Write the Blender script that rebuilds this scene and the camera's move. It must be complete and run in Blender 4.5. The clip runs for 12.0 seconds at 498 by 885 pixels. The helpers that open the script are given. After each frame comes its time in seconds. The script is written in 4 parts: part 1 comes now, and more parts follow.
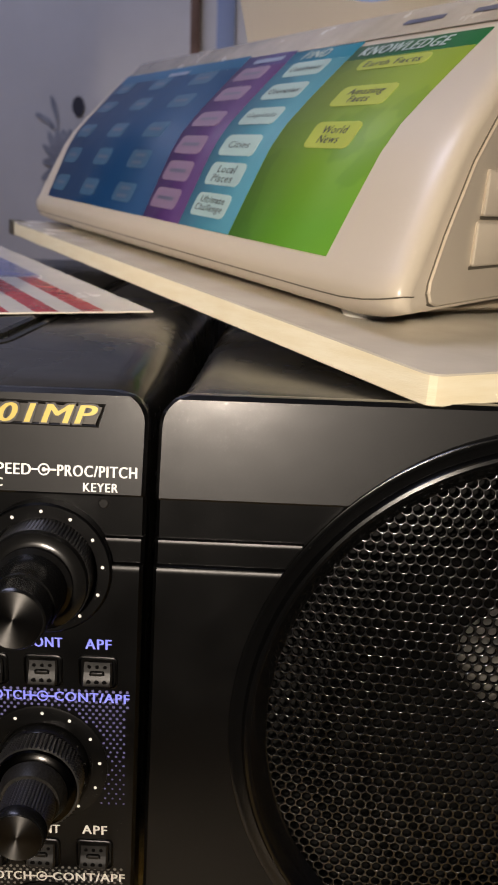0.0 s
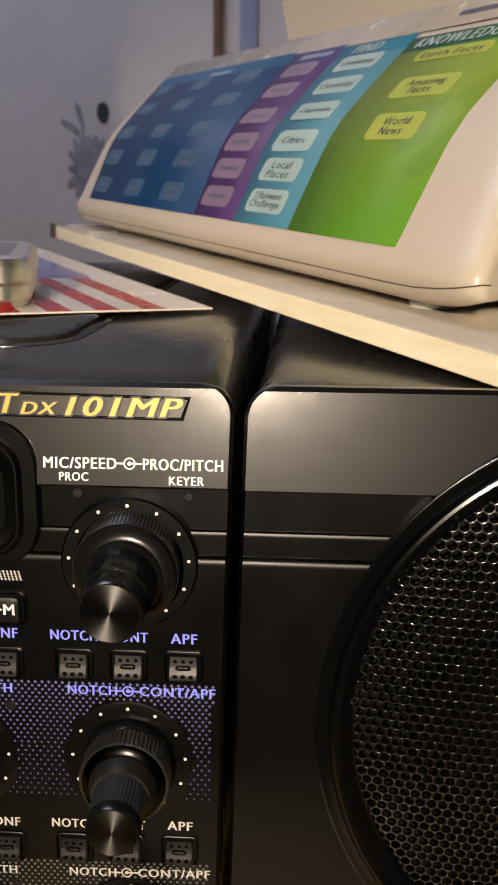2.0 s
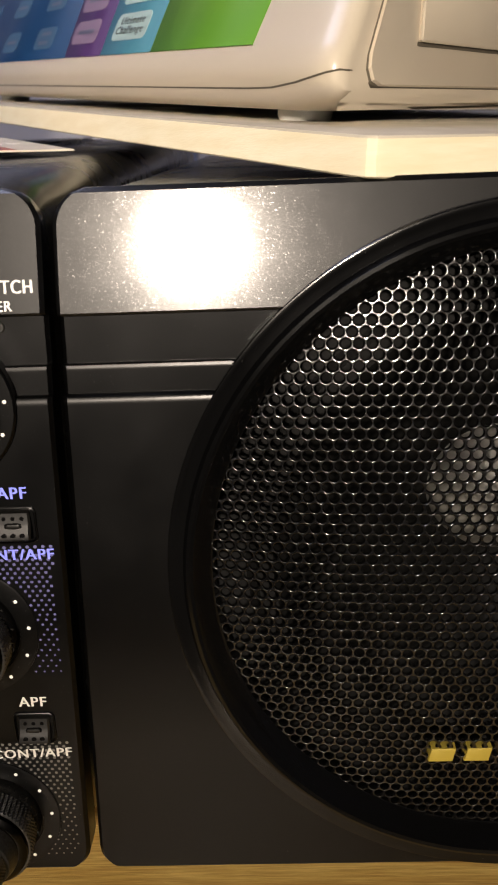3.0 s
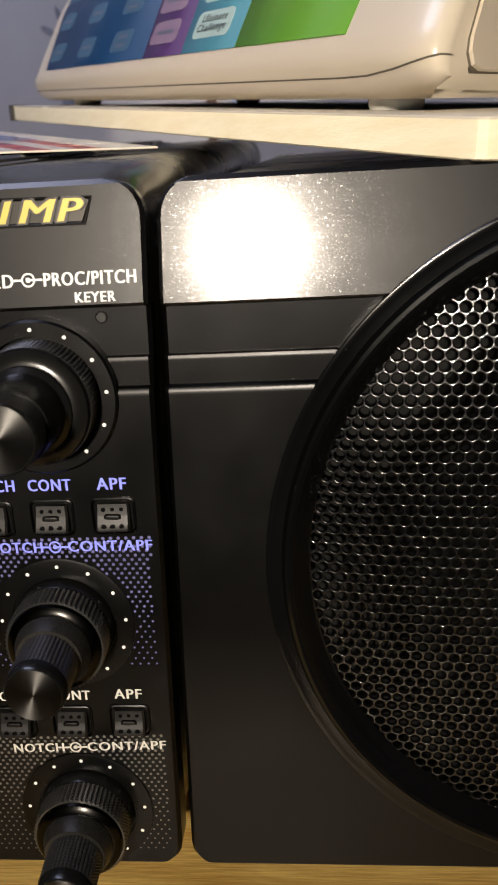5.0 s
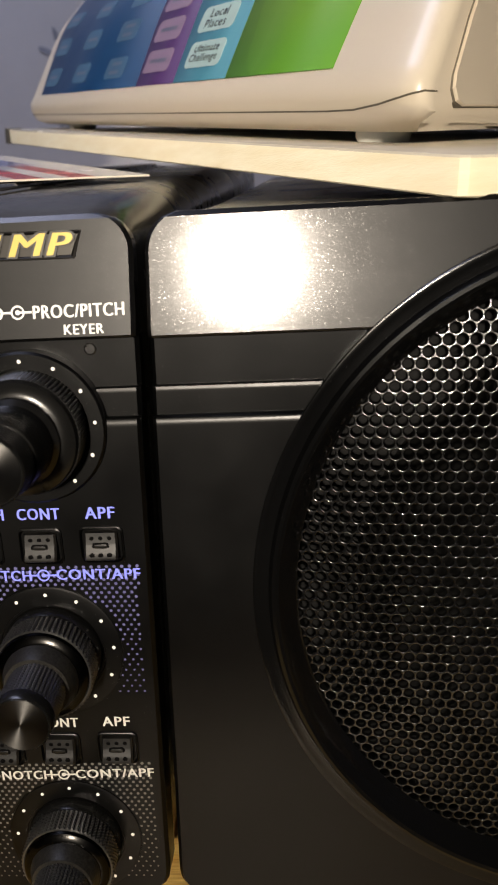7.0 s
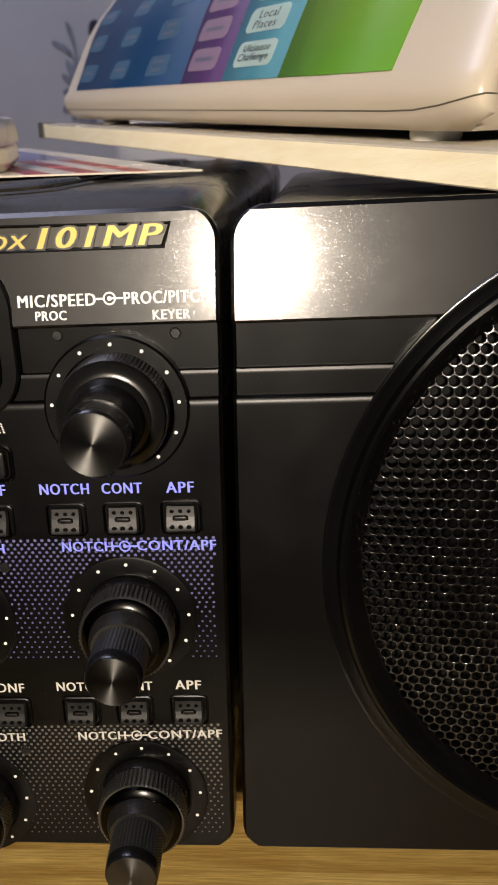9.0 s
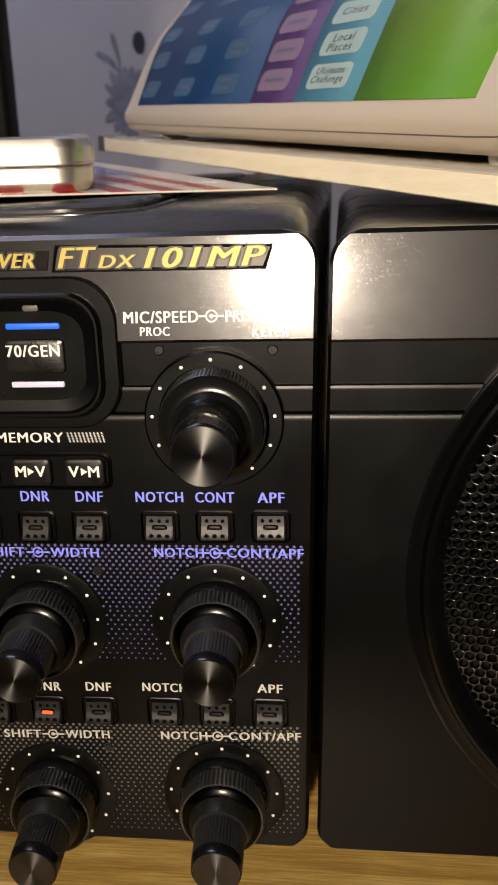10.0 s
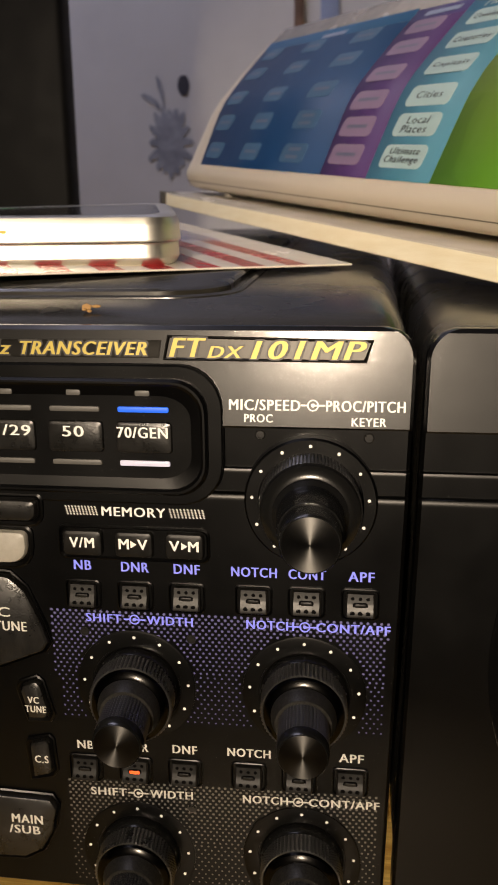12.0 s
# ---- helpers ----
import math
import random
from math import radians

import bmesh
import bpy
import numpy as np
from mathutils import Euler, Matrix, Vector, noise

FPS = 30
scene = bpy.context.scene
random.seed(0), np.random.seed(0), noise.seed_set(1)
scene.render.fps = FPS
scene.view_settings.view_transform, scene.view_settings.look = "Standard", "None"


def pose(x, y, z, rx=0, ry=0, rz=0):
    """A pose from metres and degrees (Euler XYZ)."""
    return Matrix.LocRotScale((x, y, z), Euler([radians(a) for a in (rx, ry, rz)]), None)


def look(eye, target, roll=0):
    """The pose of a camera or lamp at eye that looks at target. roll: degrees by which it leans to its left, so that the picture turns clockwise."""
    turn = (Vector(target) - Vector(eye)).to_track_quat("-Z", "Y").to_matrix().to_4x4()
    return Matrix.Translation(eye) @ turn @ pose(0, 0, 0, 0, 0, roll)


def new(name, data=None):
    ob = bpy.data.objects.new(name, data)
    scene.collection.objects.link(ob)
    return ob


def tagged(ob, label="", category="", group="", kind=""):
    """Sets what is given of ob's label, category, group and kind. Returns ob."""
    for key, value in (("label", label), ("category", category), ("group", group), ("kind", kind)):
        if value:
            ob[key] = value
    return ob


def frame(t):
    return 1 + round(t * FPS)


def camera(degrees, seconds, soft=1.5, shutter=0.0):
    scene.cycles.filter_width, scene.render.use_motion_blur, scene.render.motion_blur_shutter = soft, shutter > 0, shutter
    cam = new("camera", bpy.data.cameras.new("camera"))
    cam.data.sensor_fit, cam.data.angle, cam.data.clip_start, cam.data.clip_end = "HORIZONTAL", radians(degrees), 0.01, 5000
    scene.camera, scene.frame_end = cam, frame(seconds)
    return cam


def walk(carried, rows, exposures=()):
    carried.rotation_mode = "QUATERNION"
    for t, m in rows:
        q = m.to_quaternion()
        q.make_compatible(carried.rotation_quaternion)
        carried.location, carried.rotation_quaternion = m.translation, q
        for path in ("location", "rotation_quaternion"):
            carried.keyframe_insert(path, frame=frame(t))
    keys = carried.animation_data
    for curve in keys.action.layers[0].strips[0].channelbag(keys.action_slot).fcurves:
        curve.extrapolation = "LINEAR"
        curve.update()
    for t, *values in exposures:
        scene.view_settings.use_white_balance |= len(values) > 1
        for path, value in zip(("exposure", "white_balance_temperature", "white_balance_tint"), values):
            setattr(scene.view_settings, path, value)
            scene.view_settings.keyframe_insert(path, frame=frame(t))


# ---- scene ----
cam = camera(33.0, 12.0, soft=1.8)
cam.data.dof.use_dof, cam.data.dof.focus_distance, cam.data.dof.aperture_fstop = True, 0.165, 62.0
PATH = [
    (0, (0.01445, -0.14910, 0.16154), (-0.0551, 1.7999, -0.2817), 1.75),
    (0.5, (0.00967, -0.14742, 0.16074), (-0.0795, 1.8032, -0.2717), 1.90),
    (1, (0.00908, -0.14700, 0.16087), (-0.1053, 1.8036, -0.2657), 1.83),
    (1.5, (0.00690, -0.15122, 0.16342), (-0.1000, 1.8010, -0.2576), 1.96),
    (2, (0.00229, -0.14930, 0.15900), (-0.1145, 1.7990, -0.2776), 0.50),
    (2.2, (0.00655, -0.14212, 0.14027), (-0.0745, 1.7800, -0.3374), -0.38),
    (2.4, (0.01384, -0.12956, 0.13758), (-0.0663, 1.7800, -0.3851), -1.36),
    (2.5, (0.01732, -0.13070, 0.13959), (-0.0468, 1.7896, -0.4159), -1.25),
    (2.8, (0.02770, -0.13111, 0.13962), (-0.0133, 1.7800, -0.4409), -1.88),
    (3, (0.02568, -0.13220, 0.13710), (-0.0308, 1.7691, -0.4808), -2.20),
    (3.3, (0.02224, -0.12700, 0.12857), (-0.1253, 1.7800, -0.4892), -3.48),
    (3.5, (0.01693, -0.13387, 0.13706), (-0.1533, 1.7613, -0.4789), -3.46),
    (5.5, (0.01727, -0.13058, 0.13389), (-0.1562, 1.7730, -0.4547), -3.17),
    (6, (0.01955, -0.12975, 0.13487), (-0.1467, 1.7768, -0.4460), -3.17),
    (6.5, (0.01739, -0.13251, 0.13777), (-0.1494, 1.7765, -0.4348), -3.11),
    (8.3, (0.02554, -0.13207, 0.13445), (-0.1146, 1.7800, -0.4149), -3.12),
    (8.5, (0.01902, -0.13225, 0.13459), (-0.1116, 1.7800, -0.4365), -3.02),
    (8.7, (0.01286, -0.13496, 0.13246), (-0.1401, 1.7800, -0.4450), -2.82),
    (9, (0.00636, -0.14338, 0.13769), (-0.1562, 1.7655, -0.4364), -2.64),
    (9.5, (0.00074, -0.15085, 0.13899), (-0.1886, 1.7585, -0.4253), -2.13),
    (10, (-0.00575, -0.15003, 0.14086), (-0.2222, 1.7593, -0.4139), -1.83),
    (10.5, (-0.01029, -0.15079, 0.14303), (-0.2333, 1.7589, -0.4079), -1.47),
    (11, (-0.01259, -0.15200, 0.14544), (-0.2481, 1.7609, -0.3887), -1.18),
    (11.5, (-0.01424, -0.15600, 0.14990), (-0.2694, 1.7616, -0.3576), -0.85),
    (12, (-0.01950, -0.15734, 0.15353), (-0.2851, 1.7636, -0.3358), -0.58),
]
walk(cam, [(t, look(eye, target, roll)) for t, eye, target, roll in PATH], [(0, -0.12, 6500, 12), (1.0, 0.02, 6600, 12), (2, -0.02, 7100, 12), (2.6, 0.10, 6600, 12), (6, 0.14, 6450, 9), (8.6, 0.12, 6550, 9), (9.5, -0.10, 6700, 12), (12, -0.14, 7350, 12)])

# ---- light ----
world = bpy.data.worlds.new("room_air")
world.use_nodes = True
world.node_tree.nodes["Background"].inputs[0].default_value = (0.05, 0.055, 0.08, 1)
world.node_tree.nodes["Background"].inputs[1].default_value = 1.0
scene.world = world


def area(name, m, w, h, power, color):
    d = bpy.data.lights.new(name, "AREA")
    d.shape, d.size, d.size_y, d.energy, d.color = "RECTANGLE", w, h, power, color
    ob = new(name, d)
    ob.matrix_world = m
    return ob


# stands for the torch at the camera, set far back to place its highlight
torch = area("torch_stand_in", look((-0.088, -1.20, 0.376), (-0.02, 0.05, 0.135)), 0.07, 0.07, 0.68, (1.0, 0.87, 0.72))
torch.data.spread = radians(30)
# unseen fill lamp, added to brighten the wall with bluish light
area("wall_fill_light", look((-0.75, 0.25, 1.65), (-0.15, 1.0, 0.3)), 0.9, 0.5, 18.5, (0.70, 0.73, 1.0))


# ---- materials ----
def nodes_of(name):
    m = bpy.data.materials.new(name)
    m.use_nodes = True
    t = m.node_tree
    return m, t, t.nodes["Principled BSDF"], t.nodes.new


def mixed(t, a, b, fac):
    n = t.nodes.new("ShaderNodeMix")
    n.data_type = "RGBA"
    n.inputs[6].default_value, n.inputs[7].default_value = (*a, 1), (*b, 1)
    t.links.new(fac, n.inputs[0])
    return n.outputs[2]


def noise_out(t, scale, detail=3, rough=0.55, stretch=(1, 1, 1), lo=0.35, hi=0.65):
    c = t.nodes.new("ShaderNodeTexCoord")
    mp = t.nodes.new("ShaderNodeMapping")
    mp.inputs["Scale"].default_value = stretch
    n = t.nodes.new("ShaderNodeTexNoise")
    n.inputs["Scale"].default_value, n.inputs["Detail"].default_value, n.inputs["Roughness"].default_value = scale, detail, rough
    r = t.nodes.new("ShaderNodeMapRange")
    r.inputs[1].default_value, r.inputs[2].default_value = lo, hi
    t.links.new(c.outputs["Object"], mp.inputs[0])
    t.links.new(mp.outputs[0], n.inputs["Vector"])
    t.links.new(n.outputs["Fac"], r.inputs[0])
    return r.outputs[0]


def ranged(t, out, lo, hi):
    r = t.nodes.new("ShaderNodeMapRange")
    r.inputs[3].default_value, r.inputs[4].default_value = lo, hi
    t.links.new(out, r.inputs[0])
    return r.outputs[0]


def bumped(t, b, out, strength, dist):
    n = t.nodes.new("ShaderNodeBump")
    n.inputs["Strength"].default_value, n.inputs["Distance"].default_value = strength, dist
    t.links.new(out, n.inputs["Height"])
    t.links.new(n.outputs[0], b.inputs["Normal"])


def surface(name, c1, c2, rough=(0.4, 0.5), metal=0.0, scale=60, fine=900, bump=0.1, depth=0.0002, stretch=(1, 1, 1), coat=0.0, spec=0.5):
    """Two colours mixed by a coarse noise, gloss varied by it, relief from a fine one."""
    m, t, b, add = nodes_of(name)
    n1 = noise_out(t, scale, 4, 0.6, stretch)
    n2 = noise_out(t, fine, 2, 0.6, stretch)
    t.links.new(mixed(t, c1, c2, n1), b.inputs["Base Color"])
    t.links.new(ranged(t, n1, *rough), b.inputs["Roughness"])
    b.inputs["Metallic"].default_value = metal
    b.inputs["Coat Weight"].default_value = coat
    b.inputs["Specular IOR Level"].default_value = spec
    if bump:
        bumped(t, b, n2, bump, depth)
    return m


def dusty(name, base, rough, dust=0.76, scale=3600, metal=0.0, spec=0.32, speck=(0.20, 0.195, 0.185)):
    """Satin black moulding with sparse pale dust specks."""
    m, t, b, add = nodes_of(name)
    n1 = noise_out(t, 45, 4)
    n2 = noise_out(t, scale, 1, 0.4, lo=dust, hi=dust + 0.04)
    n3 = noise_out(t, 70, 2, lo=0.32, hi=0.65)
    mul = add("ShaderNodeMath")
    mul.operation = "MULTIPLY"
    t.links.new(n2, mul.inputs[0]), t.links.new(n3, mul.inputs[1])
    t.links.new(mixed(t, base, speck, mul.outputs[0]), b.inputs["Base Color"])
    t.links.new(ranged(t, n1, rough - 0.03, rough + 0.05), b.inputs["Roughness"])
    b.inputs["Metallic"].default_value, b.inputs["Specular IOR Level"].default_value = metal, spec
    bumped(t, b, noise_out(t, 2600, 2), 0.025, 0.0001)
    return m


def flake_paint(name, base, bright):
    """Dark metallic paint: each tiny flake has its own tilt and shine."""
    m, t, b, add = nodes_of(name)
    c = add("ShaderNodeTexCoord")
    v = add("ShaderNodeTexVoronoi")
    v.inputs["Scale"].default_value = 8200
    t.links.new(c.outputs["Object"], v.inputs["Vector"])
    sep = add("ShaderNodeSeparateColor")
    t.links.new(v.outputs["Color"], sep.inputs[0])
    r = add("ShaderNodeMapRange")
    r.inputs[1].default_value, r.inputs[2].default_value = 0.74, 0.99
    t.links.new(sep.outputs[2], r.inputs[0])
    p = add("ShaderNodeMath")
    p.operation = "MULTIPLY"
    p.inputs[1].default_value = 0.072
    t.links.new(r.outputs[0], p.inputs[0])
    t.links.new(mixed(t, base, bright, r.outputs[0]), b.inputs["Base Color"])
    t.links.new(ranged(t, noise_out(t, 300, 3), 0.148, 0.166), b.inputs["Roughness"])
    b.inputs["Metallic"].default_value = 0.85
    b.inputs["Coat Weight"].default_value, b.inputs["Coat Roughness"].default_value = 0.34, 0.40
    g = add("ShaderNodeNewGeometry")
    tilt = [add("ShaderNodeVectorMath") for _ in range(4)]
    tilt[0].operation, tilt[1].operation, tilt[2].operation, tilt[3].operation = "SUBTRACT", "SCALE", "ADD", "NORMALIZE"
    tilt[0].inputs[1].default_value = (0.5, 0.5, 0.5)
    t.links.new(p.outputs[0], tilt[1].inputs["Scale"])
    two = add("ShaderNodeCombineXYZ")
    two.inputs[1].default_value = 0.5
    t.links.new(sep.outputs[0], two.inputs[0]), t.links.new(sep.outputs[1], two.inputs[2])
    t.links.new(two.outputs[0], tilt[0].inputs[0])
    t.links.new(tilt[0].outputs[0], tilt[1].inputs[0])
    t.links.new(g.outputs["Normal"], tilt[2].inputs[0])
    t.links.new(tilt[1].outputs[0], tilt[2].inputs[1])
    t.links.new(tilt[2].outputs[0], tilt[3].inputs[0])
    t.links.new(tilt[3].outputs[0], b.inputs["Normal"])
    return m


def plain(name, color, rough=0.5, metal=0.0, emit=None, power=0.0):
    m, t, b, add = nodes_of(name)
    b.inputs["Base Color"].default_value = (*color, 1)
    b.inputs["Roughness"].default_value, b.inputs["Metallic"].default_value = rough, metal
    if emit:
        b.inputs["Emission Color"].default_value, b.inputs["Emission Strength"].default_value = (*emit, 1), power
    return m


def oak(name):
    m, t, b, add = nodes_of(name)
    g = noise_out(t, 9, 6, 0.65, (1.6, 22, 4))
    f = noise_out(t, 60, 4, 0.7, (1.2, 30, 6))
    a = mixed(t, (0.48, 0.27, 0.055), (0.90, 0.66, 0.23), g)
    mx = add("ShaderNodeMix")
    mx.data_type, mx.blend_type = "RGBA", "MULTIPLY"
    t.links.new(a, mx.inputs[6])
    t.links.new(mixed(t, (0.50, 0.42, 0.30), (1, 1, 1), f), mx.inputs[7])
    mx.inputs[0].default_value = 0.8
    t.links.new(mx.outputs[2], b.inputs["Base Color"])
    t.links.new(ranged(t, g, 0.32, 0.48), b.inputs["Roughness"])
    bumped(t, b, f, 0.15, 0.0004)
    return m


M_PANEL = dusty("black_moulding", (0.0006, 0.0006, 0.0006), 0.32, spec=0.23, speck=(0.12, 0.118, 0.112))
M_CASE = dusty("black_case_paint", (0.020, 0.0185, 0.015), 0.25, dust=0.77, spec=0.4)
M_BAND = flake_paint("flake_paint_dark_grey", (0.0102, 0.0100, 0.0098), (0.027, 0.0266, 0.026))
M_RING = dusty("ring_moulding", (0.002, 0.002, 0.002), 0.17, dust=0.79, spec=0.32)
M_RUBBER = surface("knob_rubber", (0.0075, 0.0073, 0.007), (0.012, 0.0117, 0.011), (0.30, 0.38), fine=2500, bump=0.1, spec=0.5)
M_GLOSS = dusty("knob_gloss", (0.005, 0.005, 0.0047), 0.24, dust=0.79, spec=0.35)
M_CAP = surface("turned_cap", (0.062, 0.061, 0.058), (0.080, 0.078, 0.075), (0.38, 0.40), metal=1.0, scale=200, fine=2000, bump=0.0)
capb = M_CAP.node_tree.nodes["Principled BSDF"]
capb.inputs["Anisotropic"].default_value, capb.inputs["Anisotropic Rotation"].default_value = 0.88, 0.25
tan = M_CAP.node_tree.nodes.new("ShaderNodeTangent")
tan.direction_type, tan.axis = "RADIAL", "Y"
M_CAP.node_tree.links.new(tan.outputs[0], capb.inputs["Tangent"])
M_CHROME = plain("dark_chrome", (0.016, 0.0156, 0.015), 0.20, 1.0)
M_KNURL = surface("knurled_rubber", (0.010, 0.0098, 0.0094), (0.018, 0.0176, 0.017), (0.27, 0.33), fine=2500, bump=0.05, spec=1.0)
M_NECK = surface("grained_neck", (0.012, 0.0115, 0.010), (0.035, 0.033, 0.029), (0.36, 0.46), metal=0.5, scale=2200, fine=3000, bump=0.1)
M_KEY = surface("key_plastic", (0.004, 0.0038, 0.0035), (0.009, 0.0085, 0.0078), (0.36, 0.44), scale=300, fine=2500, bump=0.0, spec=0.30)
M_KEYDARK = surface("key_plastic_dark", (0.007, 0.0068, 0.0062), (0.012, 0.0115, 0.011), (0.26, 0.34), scale=300, fine=2500, bump=0.1)
M_KEYGREY = surface("key_plastic_grey", (0.30, 0.29, 0.25), (0.36, 0.34, 0.30), (0.35, 0.45), scale=300, fine=2500, bump=0.1)
M_WHITE = plain("white_print", (0.82, 0.81, 0.78), 0.5)
M_PALE = plain("pale_print", (0.62, 0.61, 0.56), 0.5)
# violet lettering carries a weak emission of its own colour
M_VIOLET = plain("violet_glow_print", (0.20, 0.23, 0.80), 0.5, 0, (0.20, 0.22, 1.0), 0.35)
M_DOTV = plain("violet_dots", (0.11, 0.107, 0.26), 0.5)
M_DOTG = plain("grey_dots", (0.12, 0.115, 0.105), 0.5)
M_GOLD = plain("gold_print", (0.41, 0.31, 0.045), 0.45, 0.15)
M_OUTLINE = plain("outline_ink", (0.012, 0.010, 0.007), 0.5)
M_PLATE = plain("badge_plate_metal", (0.018, 0.0168, 0.015), 0.36, 0.8)
M_BLUELED = plain("blue_indicator", (0.005, 0.03, 0.3), 0.5, 0, (0.0, 0.15, 1.0), 1.1)
M_WHITELED = plain("white_indicator", (0.5, 0.5, 0.6), 0.4, 0, (0.62, 0.60, 0.85), 0.35)
M_REDLED = plain("red_indicator", (0.6, 0.08, 0.03), 0.3, 0, (1.0, 0.10, 0.015), 1.5)
M_GREYBAR = plain("unlit_indicator", (0.085, 0.083, 0.078), 0.45)
# black painted for the shade inside the holes of the small keys
M_HOLE = plain("key_hole_shade", (0.0015, 0.0015, 0.0015), 0.6)
M_HOLE.node_tree.nodes["Principled BSDF"].inputs["Specular IOR Level"].default_value = 0.05
M_MESH = surface("grille_paint", (0.002, 0.002, 0.002), (0.004, 0.004, 0.004), (0.15, 0.19), scale=400, bump=0, spec=0.7)
M_CONE = surface("paper_cone", (0.0015, 0.0015, 0.0015), (0.003, 0.003, 0.0027), (0.6, 0.75), fine=900, spec=0.15)
M_DOME = surface("dust_cap_cloth", (0.10, 0.095, 0.09), (0.14, 0.135, 0.12), (0.5, 0.6), fine=1500)
M_CREAM = surface("cream_plastic", (0.525, 0.462, 0.362), (0.545, 0.48, 0.378), (0.30, 0.32), scale=9, fine=1800, bump=0.04)
# dark tone painted for the shade in seams, grooves and slots
M_SEAM = plain("seam_shade", (0.10, 0.085, 0.06), 0.6)
M_BOARD = surface("laminated_board_top", (0.50, 0.45, 0.36), (0.62, 0.57, 0.47), (0.16, 0.30), scale=14, fine=500, bump=0.05)
M_EDGE = surface("yellowed_page_edges", (0.78, 0.69, 0.47), (0.84, 0.77, 0.57), (0.55, 0.65), scale=50, fine=400, stretch=(1, 1, 8), bump=0.10, depth=0.0004)
M_CORNER = surface("worn_corner", (0.06, 0.056, 0.045), (0.11, 0.10, 0.08), (0.5, 0.6), scale=300)
M_OAK = oak("oiled_oak")
M_PAPER = surface("glossy_card", (0.66, 0.61, 0.52), (0.72, 0.67, 0.58), (0.22, 0.28), scale=40, bump=0, spec=0.3)
M_RED = surface("red_print", (0.40, 0.022, 0.028), (0.46, 0.035, 0.035), (0.22, 0.28), bump=0, spec=0.3)
M_BLUEPRINT = surface("blue_print", (0.16, 0.18, 0.38), (0.2, 0.22, 0.42), (0.14, 0.20), bump=0, spec=0.5)
M_TIN = surface("brushed_tin", (0.72, 0.70, 0.63), (0.80, 0.77, 0.70), (0.32, 0.36), metal=1.0, scale=40, fine=900, bump=0.015)
M_TINPAINT = surface("green_print", (0.05, 0.30, 0.09), (0.08, 0.36, 0.12), (0.3, 0.4), bump=0)
M_WALL = surface("pale_wallpaper", (0.56, 0.56, 0.57), (0.63, 0.63, 0.64), (0.7, 0.8), scale=6, fine=260, bump=0.08, depth=0.0006)
# dark tone for the unseen walls and ceiling, chosen to cut bounced light
M_ROOM = surface("room_paint", (0.26, 0.24, 0.22), (0.30, 0.28, 0.26), (0.7, 0.8), scale=5, fine=100)
M_FLOOR = surface("carpet", (0.14, 0.12, 0.10), (0.2, 0.17, 0.14), (0.85, 0.95), scale=30, fine=300, bump=0.5, depth=0.003)
M_MOTIF = surface("grey_blue_motif", (0.20, 0.215, 0.26), (0.34, 0.36, 0.42), (0.6, 0.7), scale=45, bump=0)
M_MOTIFDARK = plain("charcoal_motif", (0.035, 0.035, 0.05), 0.6)
M_BROWN = surface("brown_stripe", (0.13, 0.075, 0.055), (0.20, 0.12, 0.09), (0.6, 0.7), scale=40, bump=0)
M_BLUESTRIPE = plain("blue_stripe", (0.30, 0.38, 0.60), 0.7)
M_SCREEN = surface("black_screen_case", (0.005, 0.005, 0.005), (0.008, 0.008, 0.008), (0.5, 0.6), bump=0.05, spec=0.15)
M_CRUMB = surface("dried_leaf", (0.32, 0.17, 0.05), (0.45, 0.26, 0.09), (0.6, 0.8), scale=400, bump=0.2)
M_FOOT = plain("clear_rubber", (0.55, 0.54, 0.50), 0.25)
M_BLACKRUBBER = plain("black_rubber", (0.02, 0.02, 0.02), 0.7)


# ---- building blocks: all lengths below are in millimetres ----
MM = 0.001


def part(name, bm, mat, parent=None, label="", smooth=30):
    """Links a bmesh, drawn in millimetres of the room, as one mesh object under a thing or a part."""
    me = bpy.data.meshes.new(name)
    bmesh.ops.scale(bm, vec=(MM, MM, MM), verts=bm.verts)
    bmesh.ops.recalc_face_normals(bm, faces=bm.faces)
    lim = radians(smooth)
    for e in bm.edges:
        e.smooth = len(e.link_faces) == 2 and e.calc_face_angle(0) < lim
    for f in bm.faces:
        f.smooth = True
    bm.to_mesh(me)
    bm.free()
    me.materials.append(mat)
    ob = new(name, me)
    if parent is not None:
        ob.parent = parent
        if parent.type == "EMPTY":
            ob.matrix_parent_inverse = Matrix.Translation(-parent.location)
    return tagged(ob, label)


def thing(name, at, label, category, group="", kind=""):
    e = new(name)
    e.empty_display_size = 0.02
    e.location = Vector(at) * MM
    return tagged(e, label, category, group, kind)


def rounded(x0, x1, z0, z1, r, n=5):
    """A rounded rectangle, anticlockwise; r: one radius or four (lower left, lower right, upper right, upper left)."""
    r = r if isinstance(r, (tuple, list)) else (r,) * 4
    pts = []
    for cx, cz, k, a in ((x0, z0, 0, 180), (x1, z0, 1, 270), (x1, z1, 2, 0), (x0, z1, 3, 90)):
        q = r[k]
        ox, oz = cx + (q if k in (0, 3) else -q), cz + (q if k in (0, 1) else -q)
        for i in range(n + 1 if q > 0 else 1):
            w = radians(a + 90 * i / n)
            pts.append((ox + q * math.cos(w), oz + q * math.sin(w)))
    return pts


